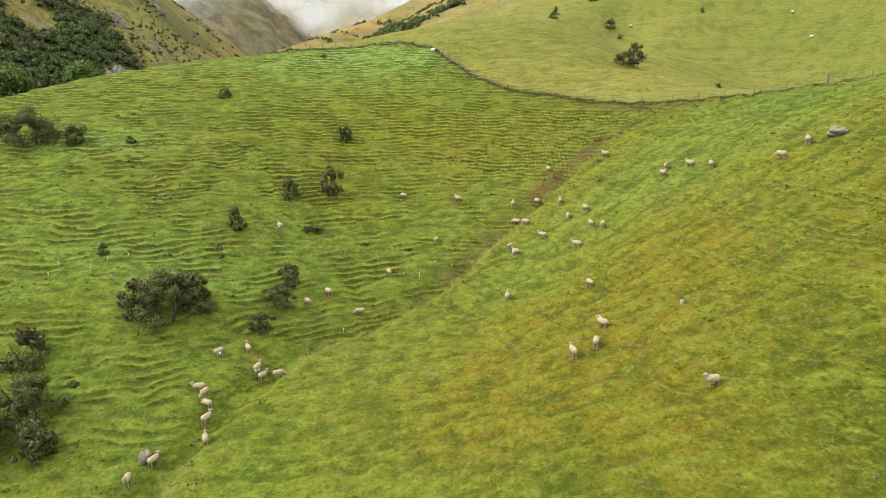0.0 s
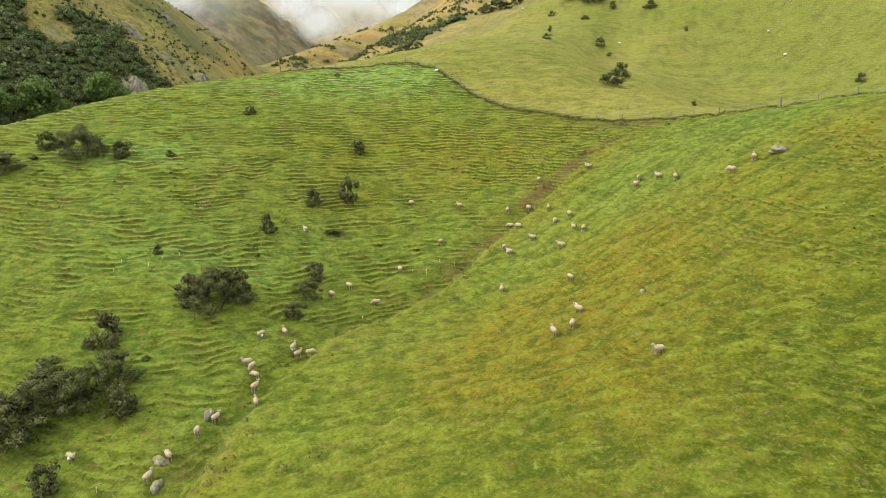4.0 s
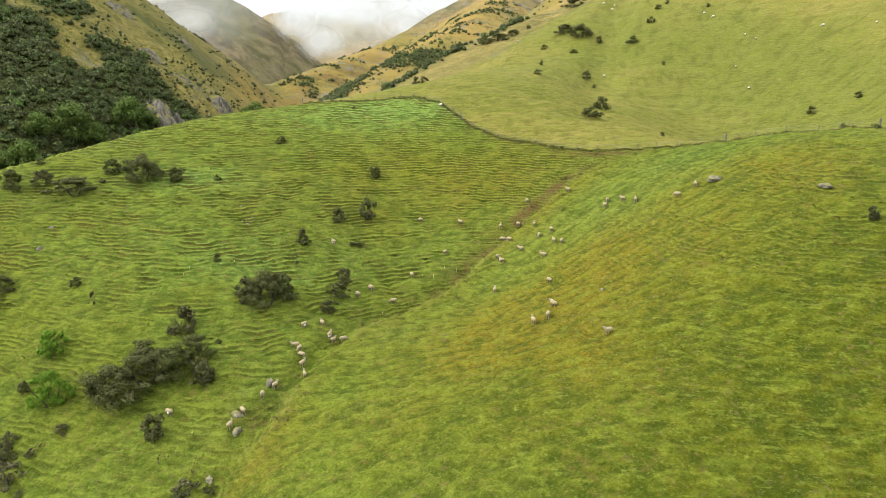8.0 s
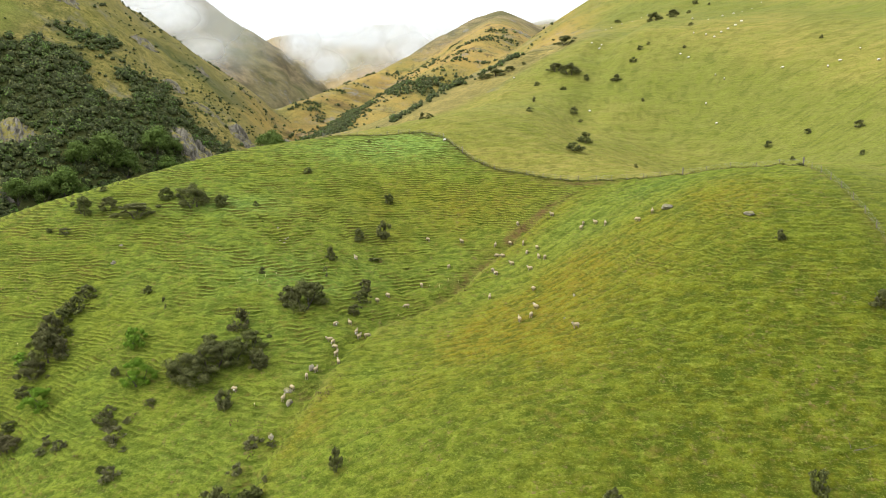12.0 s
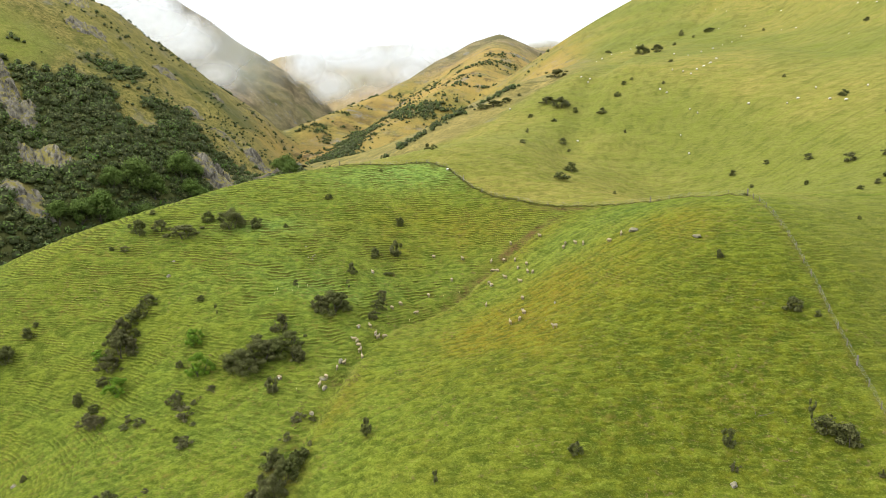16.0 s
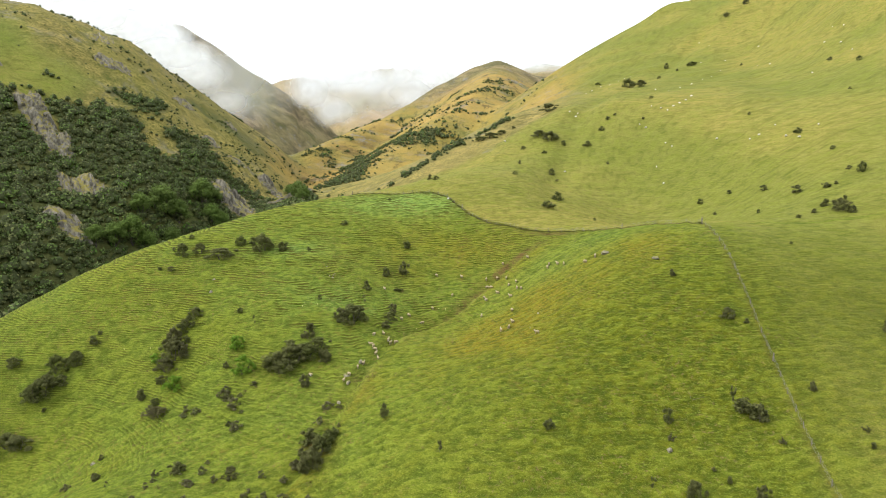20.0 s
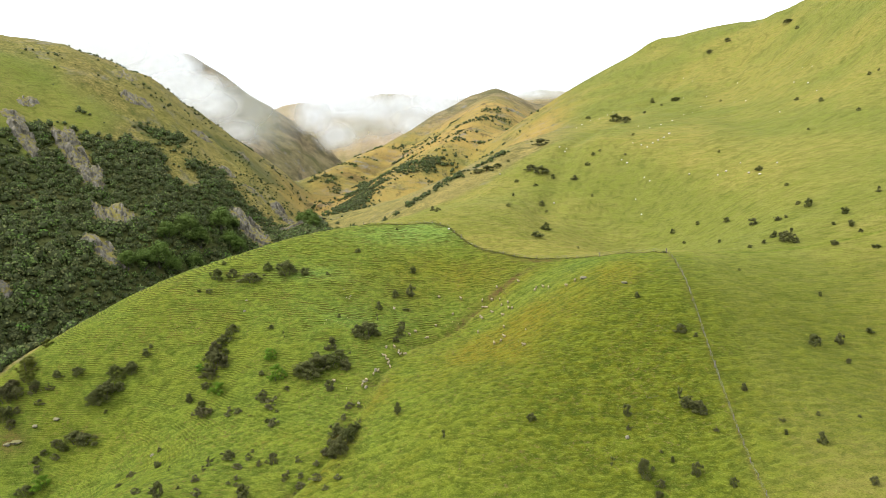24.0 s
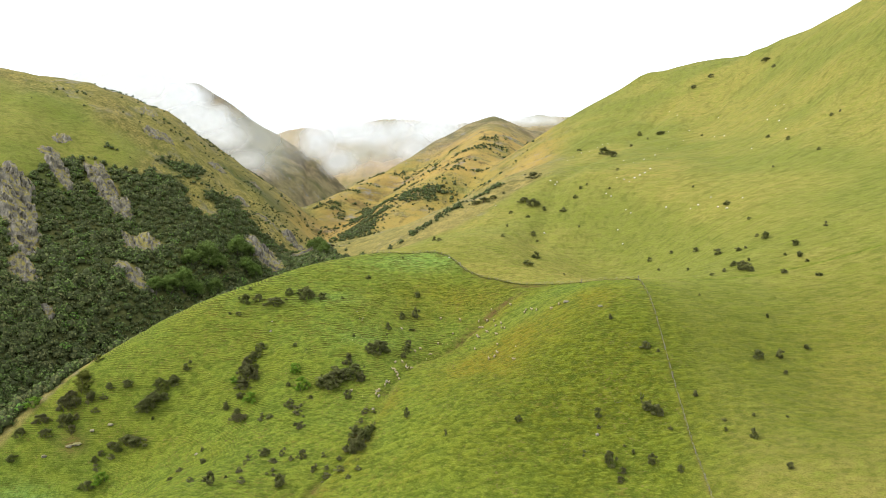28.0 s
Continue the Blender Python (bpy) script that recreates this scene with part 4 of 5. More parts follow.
plant([
    (-36.2, 40.6, 7.2, 5.3, "d"), (-41.1, 39.0, 4.3, 3.4, "d"), (-31.5, 43.5, 5.1, 4.4, "d"),
], "thicket beside the gully")
plant([
    (-66.2, 48.6, 6.2, 6.5, "d"), (-68.0, 51.0, 4.6, 5.0, "b"), (-65.5, 56.4, 3.7, 3.7, "d"), (-67.2, 54.7, 4.4, 3.7, "d"),
], "shrubs in the side cleft")
plant([
    (-95.5, 46.5, 7.5, 5.8, "d"), (-98.6, 45.0, 5.2, 3.9, "d"), (-91.0, 50.9, 4.3, 4.0, "d"),
], "shrubs near the gorge edge")
plant([
    (-99.7, 37.6, 7.1, 3.7, "d"), (-104.0, 36.8, 4.6, 2.8, "d"),
], "shrubs near the gorge edge")
plant([
    (-25.4, 13.3, 4.7, 5.2, "d"), (-27.8, 17.2, 3.5, 3.5, "d"), (-27.3, 10.1, 3.8, 3.1, "d"), (-23.6, 16.9, 2.7, 2.7, "d"), (-29.4, 11.7, 2.6, 2.1, "l"),
], "shrubs along the gully")
plant([
    (-122.4, 44.7, 5.8, 5.8, "b"), (-119.6, 45.5, 4.5, 4.2, "d"), (-120.6, 40.8, 4.7, 5.3, "d"), (-115.9, 47.6, 4.2, 3.6, "d"), (-117.3, 39.4, 3.4, 3.1, "b"),
    (-119.5, 49.5, 4.9, 3.6, "y"),
], "shrubs near the gorge edge")
plant([
    (-49.0, 32.9, 1.5, 1.0, "l"), (-46.0, 33.3, 1.2, 1.2, "l"), (-43.6, 35.5, 1.7, 1.4, "b"), (-48.6, 33.6, 2.5, 2.1, "b"), (-44.3, 28.6, 1.3, 1.0, "l"),
    (-46.0, 25.9, 1.4, 1.4, "d"), (-50.1, 34.2, 2.7, 2.3, "b"), (-55.0, 31.5, 2.7, 2.2, "l"), (-57.5, 33.0, 1.9, 1.8, "l"), (-54.2, 31.8, 1.2, 0.9, "l"),
    (-57.6, 31.6, 2.4, 1.5, "l"), (-66.5, 38.2, 2.3, 1.9, "d"), (-66.7, 36.4, 2.4, 2.3, "l"), (-36.4, 7.1, 1.4, 0.9, "l"), (-36.6, 5.1, 2.0, 1.9, "b"),
    (-33.8, 2.1, 1.1, 0.8, "l"), (-35.1, 10.1, 1.8, 1.8, "l"), (-33.4, 5.6, 1.9, 1.4, "l"), (-47.9, 3.6, 1.1, 0.9, "l"), (-55.0, 11.8, 1.7, 1.0, "l"),
    (-48.5, 10.2, 1.7, 1.2, "l"), (-55.4, 13.7, 1.7, 1.6, "b"), (-43.4, 10.1, 1.8, 1.8, "l"), (-46.1, 3.3, 1.5, 1.2, "l"), (-46.8, 5.3, 1.7, 1.2, "l"),
    (-52.7, -0.6, 2.2, 2.2, "l"), (-46.5, 15.7, 1.1, 1.1, "l"), (-47.6, 9.5, 2.3, 1.8, "l"), (-77.2, 22.1, 2.1, 1.8, "l"), (-61.5, -0.3, 2.1, 1.4, "d"),
    (-57.2, 1.3, 1.3, 1.1, "d"), (-78.7, 18.9, 1.8, 1.1, "d"), (-70.0, 20.0, 2.5, 1.8, "d"), (-29.3, 11.7, 2.3, 2.2, "b"), (-27.2, 0.6, 1.7, 1.4, "l"),
    (-25.2, 2.7, 1.8, 1.8, "l"), (-30.8, 9.2, 2.0, 1.7, "l"), (-106.1, 31.9, 2.7, 2.7, "l"), (-102.8, 34.4, 2.4, 2.3, "l"), (-106.4, 35.2, 2.3, 2.0, "b"),
    (-107.4, 33.7, 2.9, 2.4, "d"), (-23.8, 26.0, 1.4, 1.1, "b"), (-22.8, 19.4, 1.1, 1.0, "l"),
], "shrubs on the lower slope")
plant([
    (-127.6, 41.4, 5.2, 4.0, "b"), (-123.0, 46.4, 4.4, 3.8, "d"), (-124.5, 38.0, 4.6, 3.4, "d"), (-121.6, 54.5, 4.2, 3.2, "y"), (-132.2, 37.8, 4.8, 3.6, "d"),
    (-120.6, 61.3, 3.6, 2.6, "y"), (-131.0, 32.0, 3.6, 2.8, "d"), (-133.5, 46.8, 5.4, 4.0, "g"), (-117.5, 42.5, 3.0, 2.4, "b"), (-111.5, 50.4, 3.4, 2.6, "d"),
], "shrubs near the gorge edge")
for originals in (*KINDS.values(), *SPARE.values(), *LARGE.values()):
    for ob in originals:
        for o in (*ob.children_recursive, ob):
            bpy.data.objects.remove(o)


# ---- fence ----
def post_mesh(r, h):
    bm = bmesh.new()
    bmesh.ops.create_cone(bm, cap_ends=True, segments=7, radius1=r, radius2=r * 0.85, depth=h + 0.5, matrix=Matrix.Translation((0, 0, h / 2 - 0.25)))
    me = bpy.data.meshes.new("post")
    bm.to_mesh(me)
    bm.free()
    me.materials.append(POST)
    return me


POST_ME, STRAINER_ME = post_mesh(0.06, 1.15), post_mesh(0.13, 1.5)


def make_fence(line, gap, label):
    fence = tagged(new("fence"), label, "fence", "farm fences")
    pts = []
    for (ax, ay), (bx, by) in zip(line[:-1], line[1:]):
        n = max(1, round(math.hypot(bx - ax, by - ay) / gap))
        pts += [(ax + (bx - ax) * k / n, ay + (by - ay) * k / n) for k in range(n)]
    pts.append(line[-1])
    tops = []
    for k, (x, y) in enumerate(pts):
        ends = k in (0, len(pts) - 1) or k % 14 == 0
        ob = part("post", STRAINER_ME if ends else POST_ME, fence)
        ob.location = (x, y, ground_at(x, y))
        ob.rotation_euler = (0.05 * math.sin(k * 5.1), 0.05 * math.sin(k * 3.7), k)
        tops.append((x, y, ground_at(x, y)))
    for h in (0.2, 0.42, 0.64, 0.86, 1.06):
        cu = bpy.data.curves.new("wire", "CURVE")
        cu.dimensions, cu.bevel_depth, cu.bevel_resolution = "3D", 0.006, 0
        sp = cu.splines.new("POLY")
        sp.points.add(len(tops) - 1)
        for p, (x, y, z) in zip(sp.points, tops):
            p.co = (x, y, z + h, 1)
        cu.materials.append(WIRE)
        part("wire", cu, fence)


make_fence(FENCE_A, 3.6, "wooden post and wire farm fence along the hill crest")
make_fence(FENCE_B, 3.6, "wooden post and wire farm fence running down the slope")


# ---- sheep ----
def blob(name, balls, material, seed, rough=0.05):
    """One closed lumpy skin round a chain of balls (x, y, z, rx, ry, rz), as a shaped tube."""
    bm = bmesh.new()
    for k, (x, y, z, a, b, c) in enumerate(balls):
        bmesh.ops.create_icosphere(bm, subdivisions=2, radius=1.0, matrix=Matrix.Translation((x, y, z)) @ Matrix.Diagonal((a, b, c, 1)))
    for v in bm.verts:
        v.co += v.co.normalized() * rough * noise.noise(v.co * 9 + Vector((seed, 0, 0)))
    me = bpy.data.meshes.new(name)
    bm.to_mesh(me)
    bm.free()
    me.polygons.foreach_set("use_smooth", np.full(len(me.polygons), True))
    me.materials.append(material)
    return me


def leg_mesh(material):
    bm = bmesh.new()
    bmesh.ops.create_cone(bm, cap_ends=True, segments=6, radius1=0.035, radius2=0.06, depth=0.42, matrix=Matrix.Translation((0, 0, 0.17)))
    bmesh.ops.create_cone(bm, cap_ends=True, segments=6, radius1=0.045, radius2=0.035, depth=0.06, matrix=Matrix.Translation((0, 0, 0.0)))
    me = bpy.data.meshes.new("leg")
    bm.to_mesh(me)
    bm.free()
    me.materials.append(material)
    return me


def make_sheep(name, wool, seed, grazing):
    """A sheep 1.2 m long that looks along +x."""
    root = new(name)
    part("fleece", blob("fleece", [(0, 0, 0.58, 0.46, 0.235, 0.25), (-0.22, 0, 0.60, 0.28, 0.24, 0.24), (0.25, 0, 0.60, 0.26, 0.22, 0.25)]
                        + [(0.42, 0, 0.66 - 0.12 * grazing, 0.17, 0.13, 0.17)], wool, seed), root)
    hz, hx = (0.36, 0.66) if grazing else (0.86, 0.60)
    head = part("head", blob("head", [(hx, 0, hz, 0.15, 0.085, 0.095), (hx - 0.09, 0, hz + 0.03, 0.11, 0.10, 0.11), ((hx + 0.42) / 2, 0, (hz + 0.62) / 2, 0.12, 0.095, 0.13)], FACE if wool == FLEECE else wool, seed + 5, 0.01), root)
    for s in (-1, 1):
        ear = part("ear", blob("ear", [(hx - 0.11, 0.13 * s, hz + 0.05, 0.035, 0.075, 0.022)], FACE, seed, 0.0), head)
    for lx, ly in ((0.27, 0.12), (0.27, -0.12), (-0.30, 0.13), (-0.30, -0.13)):
        leg = part("leg", LEG, root)
        leg.location = (lx, ly, 0.02)
    part("tail", blob("tail", [(-0.50, 0, 0.56, 0.045, 0.05, 0.13)], wool, seed, 0.02), root)
    return root


LEG = leg_mesh(HOOF)
# the last: a grown sheep in lamb's white, overexposure put into its colour
FLOCK = [make_sheep("sheep", FLEECE, 1, False), make_sheep("sheep", FLEECE, 2, True), make_sheep("lamb", LAMBWOOL, 3, False), make_sheep("sheep", LAMBWOOL, 4, True)]


def herd(rows, group, kind=0):
    """Ewes (0), lambs (2) or the sheep of the far hill (3), coloured white as if overexposed."""
    for x, y, turn in rows:
        k = kind or int(abs(x * 13 + y * 7)) % 2
        size = 0.62 if kind == 2 else 0.82 if kind == 3 else 0.94 + 0.1 * ((x * 3.7 + y) % 1)
        m = pose(x, y, ground_at(x, y) + 0.02, 0, 0, turn) @ Matrix.Diagonal((size, size, size, 1))
        label = ("cream woolly ewe walking on the green hillside", "cream woolly ewe grazing on the green hillside", "white lamb standing on the green hillside", "woolly sheep grazing on the far hill, coloured white as if overexposed")[k]
        tagged(copy_thing(FLOCK[k], m), label, "lamb" if kind == 2 else "sheep", group)


herd([
    (34.2, 59.4, 70), (31.7, 59.0, 130), (27.5, 64.4, 80), (26.3, 66.9, 120), (24.6, 69.2, 255), (24.0, 68.3, 280),
    (11.6, 76.4, 110), (8.6, 76.1, 80), (13.8, 73.0, 80), (16.0, 69.4, 100), (14.1, 69.5, 255), (8.9, 74.3, 150),
    (9.7, 71.9, 130), (15.8, 65.6, 100), (16.7, 64.1, 70), (11.1, 68.0, 150), (13.9, 63.1, 150), (7.5, 68.3, 60),
    (8.0, 66.7, 130), (13.5, 55.1, 110), (6.3, 58.4, 80), (12.8, 47.2, 130), (11.7, 44.7, 70), (9.9, 44.3, 100),
    (16.7, 35.6, 190), (-5.1, 80.3, 130), (1.9, 79.1, 130), (-0.8, 72.2, 70), (-6.0, 66.8, 110), (-11.9, 62.0, 130),
], "flock in the gully paddock", 0)
herd([
    (-13.6, 59.8, 130), (-8.4, 60.1, 190), (-17.4, 52.1, 120), (-19.6, 50.9, 60), (-16.1, 50.2, 80), (-14.4, 50.4, 30),
    (-15.6, 49.9, 60), (-19.8, 46.6, 190), (-19.2, 46.1, 255), (-18.7, 45.2, 150), (-18.4, 44.0, 70), (-17.7, 41.8, 110),
    (-20.7, 39.7, 70), (-21.7, 37.9, 280), (-23.2, 35.4, 130), (-24.0, 33.3, 80), (-31.5, 35.7, 150), (-18.9, 71.2, 130),
    (13.5, 80.3, 100), (20.2, 78.5, 130),
], "flock in the gully paddock", 0)
herd([
    (7.9, 66.9, 30), (12.9, 47.7, 120), (-19.6, 50.9, 130), (-18.9, 71.2, 150), (-31.5, 35.7, 70), (-16.1, 50.1, 255),
], "lambs in the gully paddock", 2)
herd([
    (107.1, 334.5, 255), (101.6, 336.9, 30), (93.2, 326.1, 130), (85.2, 306.4, 255), (117.7, 352.6, 280), (123.6, 359.3, 110),
    (127.6, 358.5, 70), (59.4, 209.8, 130), (57.2, 213.9, 130), (60.8, 212.5, 100), (89.2, 191.6, 80), (92.1, 187.6, 100),
    (93.8, 184.1, 280), (97.8, 188.1, 190), (101.3, 190.6, 130), (104.6, 192.3, 150), (109.6, 198.8, 150), (82.2, 176.0, 190),
    (80.3, 178.8, 280), (106.1, 238.6, 120), (110.4, 232.2, 60), (117.8, 235.7, 110), (130.6, 254.0, 190), (152.2, 293.7, 70),
    (160.0, 299.8, 80), (169.5, 309.9, 255), (187.9, 300.5, 70), (190.7, 290.8, 190), (196.6, 414.8, 190), (192.9, 386.9, 280),
], "flock on the far hill", 3)
herd([
    (212.0, 350.2, 130), (206.3, 263.9, 110), (220.9, 282.0, 60), (221.4, 272.5, 255), (205.8, 248.3, 120), (196.6, 223.6, 30),
    (119.0, 141.7, 60), (117.3, 130.4, 190), (119.3, 125.5, 150), (85.5, 160.8, 70), (86.8, 156.9, 60), (78.6, 149.5, 80),
    (78.2, 139.7, 100), (101.5, 150.3, 120), (109.2, 140.1, 70), (112.6, 140.1, 130), (45.4, 160.1, 30), (24.8, 200.2, 30),
    (127.5, 128.9, 70), (171.3, 212.0, 80), (172.1, 348.0, 60), (185.6, 340.6, 110), (-1.7, 111.9, 130),
], "flock on the far hill", 3)
for ob in FLOCK:
    for o in (*ob.children_recursive, ob):
        bpy.data.objects.remove(o)


# ---- grass ----
def grass_blades(name, count, box, seed, low, high):
    """Tufts of bent blades over a stretch of the slope."""
    rs = np.random.RandomState(seed)
    x, y = rs.uniform(box[0], box[1], count), rs.uniform(box[2], box[3], count)
    edge = np.minimum(np.minimum(x - box[0], box[1] - x) / 18, np.minimum(y - box[2], box[3] - y) / 14)
    z = smooth_height(x, y)
    s = ledge_phase(x, y, z) % 1.0
    lip = track_strength(x, y, z) * ((s > 0.86) | (s < 0.10))
    keep = (rs.rand(count) < 0.9 * lip + 0.22 * (tussock(x, y) > 0.55)) & (rs.rand(count) < np.clip(edge, 0, 1)) & (cover(x, y)["far"] < 0.3)
    x, y = x[keep], y[keep]
    z = ground_height(x, y)
    blades, n = 5, len(x)
    size = rs.uniform(low, high, n)
    verts = np.zeros((n, blades, 3, 3))
    for k in range(blades):
        ang = rs.uniform(0, 6.283, n)
        lean = rs.uniform(0.6, 1.1, n)
        w = size * 0.20
        root = np.stack([x + size * 0.2 * np.cos(ang), y + size * 0.2 * np.sin(ang), z - 0.03], -1)
        side = np.stack([-np.sin(ang) * w, np.cos(ang) * w, 0 * w], -1)
        tip = root + np.stack([np.cos(ang) * lean * size, np.sin(ang) * lean * size - 0.25 * size, size * rs.uniform(0.25, 0.7, n)], -1)
        verts[:, k, 0], verts[:, k, 1], verts[:, k, 2] = root - side, root + side, tip
    face = np.cross(verts[:, :, 1] - verts[:, :, 0], verts[:, :, 2] - verts[:, :, 0])
    turn = face[..., 2] - 0.4 * face[..., 1] < 0
    verts[turn] = verts[turn][:, [1, 0, 2]]
    me = mesh_from(name, verts.reshape(-1, 3), np.arange(n * blades * 3).reshape(-1, 3), BLADES, True)
    slope = np.array([0.0, -0.42, 0.9]) + 0.22 * rs.normal(size=(n * blades, 3))
    me.normals_split_custom_set_from_vertices(np.repeat(slope / np.linalg.norm(slope, axis=1)[:, None], 3, axis=0))
    for key, mask in cover(np.repeat(x, blades * 3), np.repeat(y, blades * 3)).items():
        if key in ("dry", "lush", "far", "deep"):
            me.attributes.new(key, "FLOAT", "POINT").data.foreach_set("value", np.ascontiguousarray(mask, dtype=np.float32))
    return tagged(new(name, me), "long uneven green and straw-coloured grass tufts on the slope", "grass", kind="stuff")


def blade_material():
    m = Mat("grass_blades")
    rnd = m.n("ShaderNodeNewGeometry").outputs["Random Per Island"]
    clump = m.noise(0.62, 6, 0.7)
    col = m.mix(m.ramp(clump, 0.36, 0.62), (0.060, 0.096, 0.006), (0.118, 0.162, 0.013))
    col = m.mix(m.math("MULTIPLY", m.attr("lush"), 0.6), col, (0.085, 0.170, 0.024))
    col = m.mix(m.attr("dry"), col, (0.140, 0.105, 0.008))
    col = m.mix(m.math("MULTIPLY", m.attr("far"), 0.8), col, (0.165, 0.165, 0.024))
    # blades carry the same painted slope shade
    col = m.mix(m.math("MULTIPLY", m.attr("deep"), 0.68), col, m.mix(m.ramp(m.noise(0.5, 6, 0.75), 0.42, 0.60), (0.030, 0.046, 0.003), (0.090, 0.112, 0.006)))
    col = m.mix(m.ramp(rnd, 0.80, 1.0, 0, 0.4), col, (0.190, 0.175, 0.050))
    col = m.mix(m.ramp(rnd, 0.0, 0.3, 0.4, 0), col, (0.055, 0.090, 0.008))
    return m.surface(col, 0.8, spec=0.05)


BLADES = blade_material()
grass_blades("near_grass", 230000, (-84, 60, 0, 100), 5, 0.10, 0.30)


# ---- gorge bush, cliffs and trees ----
def shaded_cores(rs, x, y, z, r):
    """Shaded twigs and foliage inside each bush: a lumpy dark-painted dome well under the leaves."""
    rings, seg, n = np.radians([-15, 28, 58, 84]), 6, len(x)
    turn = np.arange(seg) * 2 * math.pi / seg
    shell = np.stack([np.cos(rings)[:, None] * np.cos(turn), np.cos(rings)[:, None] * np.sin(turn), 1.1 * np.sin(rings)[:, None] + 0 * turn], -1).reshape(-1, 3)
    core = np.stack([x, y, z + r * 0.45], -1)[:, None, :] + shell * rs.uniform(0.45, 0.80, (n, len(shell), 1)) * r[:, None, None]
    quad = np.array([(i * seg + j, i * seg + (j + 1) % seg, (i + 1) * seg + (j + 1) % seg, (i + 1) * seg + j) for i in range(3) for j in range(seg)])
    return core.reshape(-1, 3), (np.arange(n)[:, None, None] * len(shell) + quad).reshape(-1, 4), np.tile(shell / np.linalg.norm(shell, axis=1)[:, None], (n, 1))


def bush_stuff(name, count, box, mask, seed, low, high, material, label, per=26, leaf=0.28, dense=False):
    """Rounded bush crowns packed over a steep bank, joined."""
    rs = np.random.RandomState(seed)
    x, y = rs.uniform(box[0], box[1], count), rs.uniform(box[2], box[3], count)
    keep = rs.rand(count) < mask(x, y)
    x, y = x[keep], y[keep]
    z = ground_height(x, y)
    n = len(x)
    r = (low + (high - low) * rs.rand(n) ** 2.2) * (1 + 0.4 * vnoise(x, y, 20, 2, 51))
    d = rs.normal(size=(n, per, 3))
    d /= np.linalg.norm(d, axis=2)[:, :, None]
    d[:, :, 2] = np.abs(d[:, :, 2]) * 1.15 - 0.2
    places = np.stack([x, y, z + r * 0.45], -1)[:, None, :] + d * r[:, None, None] * rs.uniform(0.75, 1.05, (n, per, 1)) * np.array([1, 1, 1.1])
    v, lit = spray_arrays(rs, places.reshape(-1, 3), d.reshape(-1, 3), np.repeat(r, per) * leaf, 1.3, 0.35)
    faces, lit, tone = np.arange(len(v)).reshape(-1, 4), np.repeat(lit, 4, axis=0), np.repeat(rs.rand(n), per * 4)
    if dense:
        core, hull, facing = shaded_cores(rs, x, y, z, r)
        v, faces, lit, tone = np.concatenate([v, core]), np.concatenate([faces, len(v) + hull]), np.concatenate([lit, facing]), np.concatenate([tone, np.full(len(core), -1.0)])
    me = mesh_from(name, v, faces, material)
    me.normals_split_custom_set_from_vertices(lit)
    me.attributes.new("tone", "FLOAT", "POINT").data.foreach_set("value", tone.astype(np.float32))
    return tagged(new(name, me), label, "scrub", kind="stuff")


def bush_material():
    m = Mat("gorge_bush")
    rnd = m.n("ShaderNodeNewGeometry").outputs["Random Per Island"]
    tone = m.attr("tone")
    col = m.mix(rnd, (0.036, 0.056, 0.015), (0.112, 0.152, 0.042))
    col = m.mix(m.ramp(tone, 0.45, 0.80, 0, 0.8), col, m.mix(rnd, (0.060, 0.066, 0.024), (0.150, 0.150, 0.056)))
    col = m.mix(m.ramp(tone, 0.30, 0.0, 0, 0.7), col, m.mix(rnd, (0.060, 0.104, 0.022), (0.150, 0.225, 0.048)))
    col = m.mix(m.ramp(tone, 0.95, 0.98, 0, 0.8), col, (0.080, 0.180, 0.022))
    col = m.mix(m.ramp(m.noise(0.03, 4, 0.6), 0.50, 0.66, 0, 0.30), col, (0.074, 0.070, 0.034))
    # inner domes: twigs and leaves with their shade put into the colour
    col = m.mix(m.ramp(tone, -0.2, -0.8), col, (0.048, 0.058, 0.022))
    return m.leafy(col, 0.12)


BUSH = bush_material()
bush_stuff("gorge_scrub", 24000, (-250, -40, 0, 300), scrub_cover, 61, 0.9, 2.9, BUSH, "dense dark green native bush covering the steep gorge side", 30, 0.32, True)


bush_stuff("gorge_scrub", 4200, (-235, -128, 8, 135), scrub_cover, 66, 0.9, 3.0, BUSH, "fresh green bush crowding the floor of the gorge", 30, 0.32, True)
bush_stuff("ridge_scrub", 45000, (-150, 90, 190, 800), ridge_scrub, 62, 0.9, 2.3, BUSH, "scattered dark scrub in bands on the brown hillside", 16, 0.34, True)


def bracken_cover(x, y):
    d, _, run = along(x, y, GULLY)
    left = np.clip((vnoise(x, y, 14, 3, 75) + 0.1) * 2.5, 0, 1)
    rough = np.exp(-((x + 45) / 26) ** 2 - ((y - 28) / 18) ** 2) + 0.8 * np.exp(-(d / 7) ** 2) + 0.5 * np.exp(-((x + 8) / 14) ** 2 - ((y - 68) / 12) ** 2)
    return np.clip(left * rough, 0, 1) * np.clip((-x - 72 + 0.9 * (y + 60)) / 10, 0, 1)


def wall_scrub(x, y):
    return np.clip((vnoise(x, y, 26, 4, 77) - 0.02) * 2.6, 0.08, 1) * cover(x, y)["brown"]


bush_stuff("wall_scrub", 8500, (-270, -60, 170, 480), wall_scrub, 64, 0.5, 1.5, BUSH, "small dark shrubs dotted over brown tussock slopes", 12, 0.36, True)
BRACKEN = leaf_material("rusty_bracken", (0.050, 0.042, 0.016), (0.150, 0.110, 0.045), (0.110, 0.105, 0.030))
bush_stuff("dead_bracken", 2600, (-95, 30, -15, 95), bracken_cover, 63, 0.22, 0.62, BRACKEN, "rusty brown dead bracken and rushes in rough grass", 22)


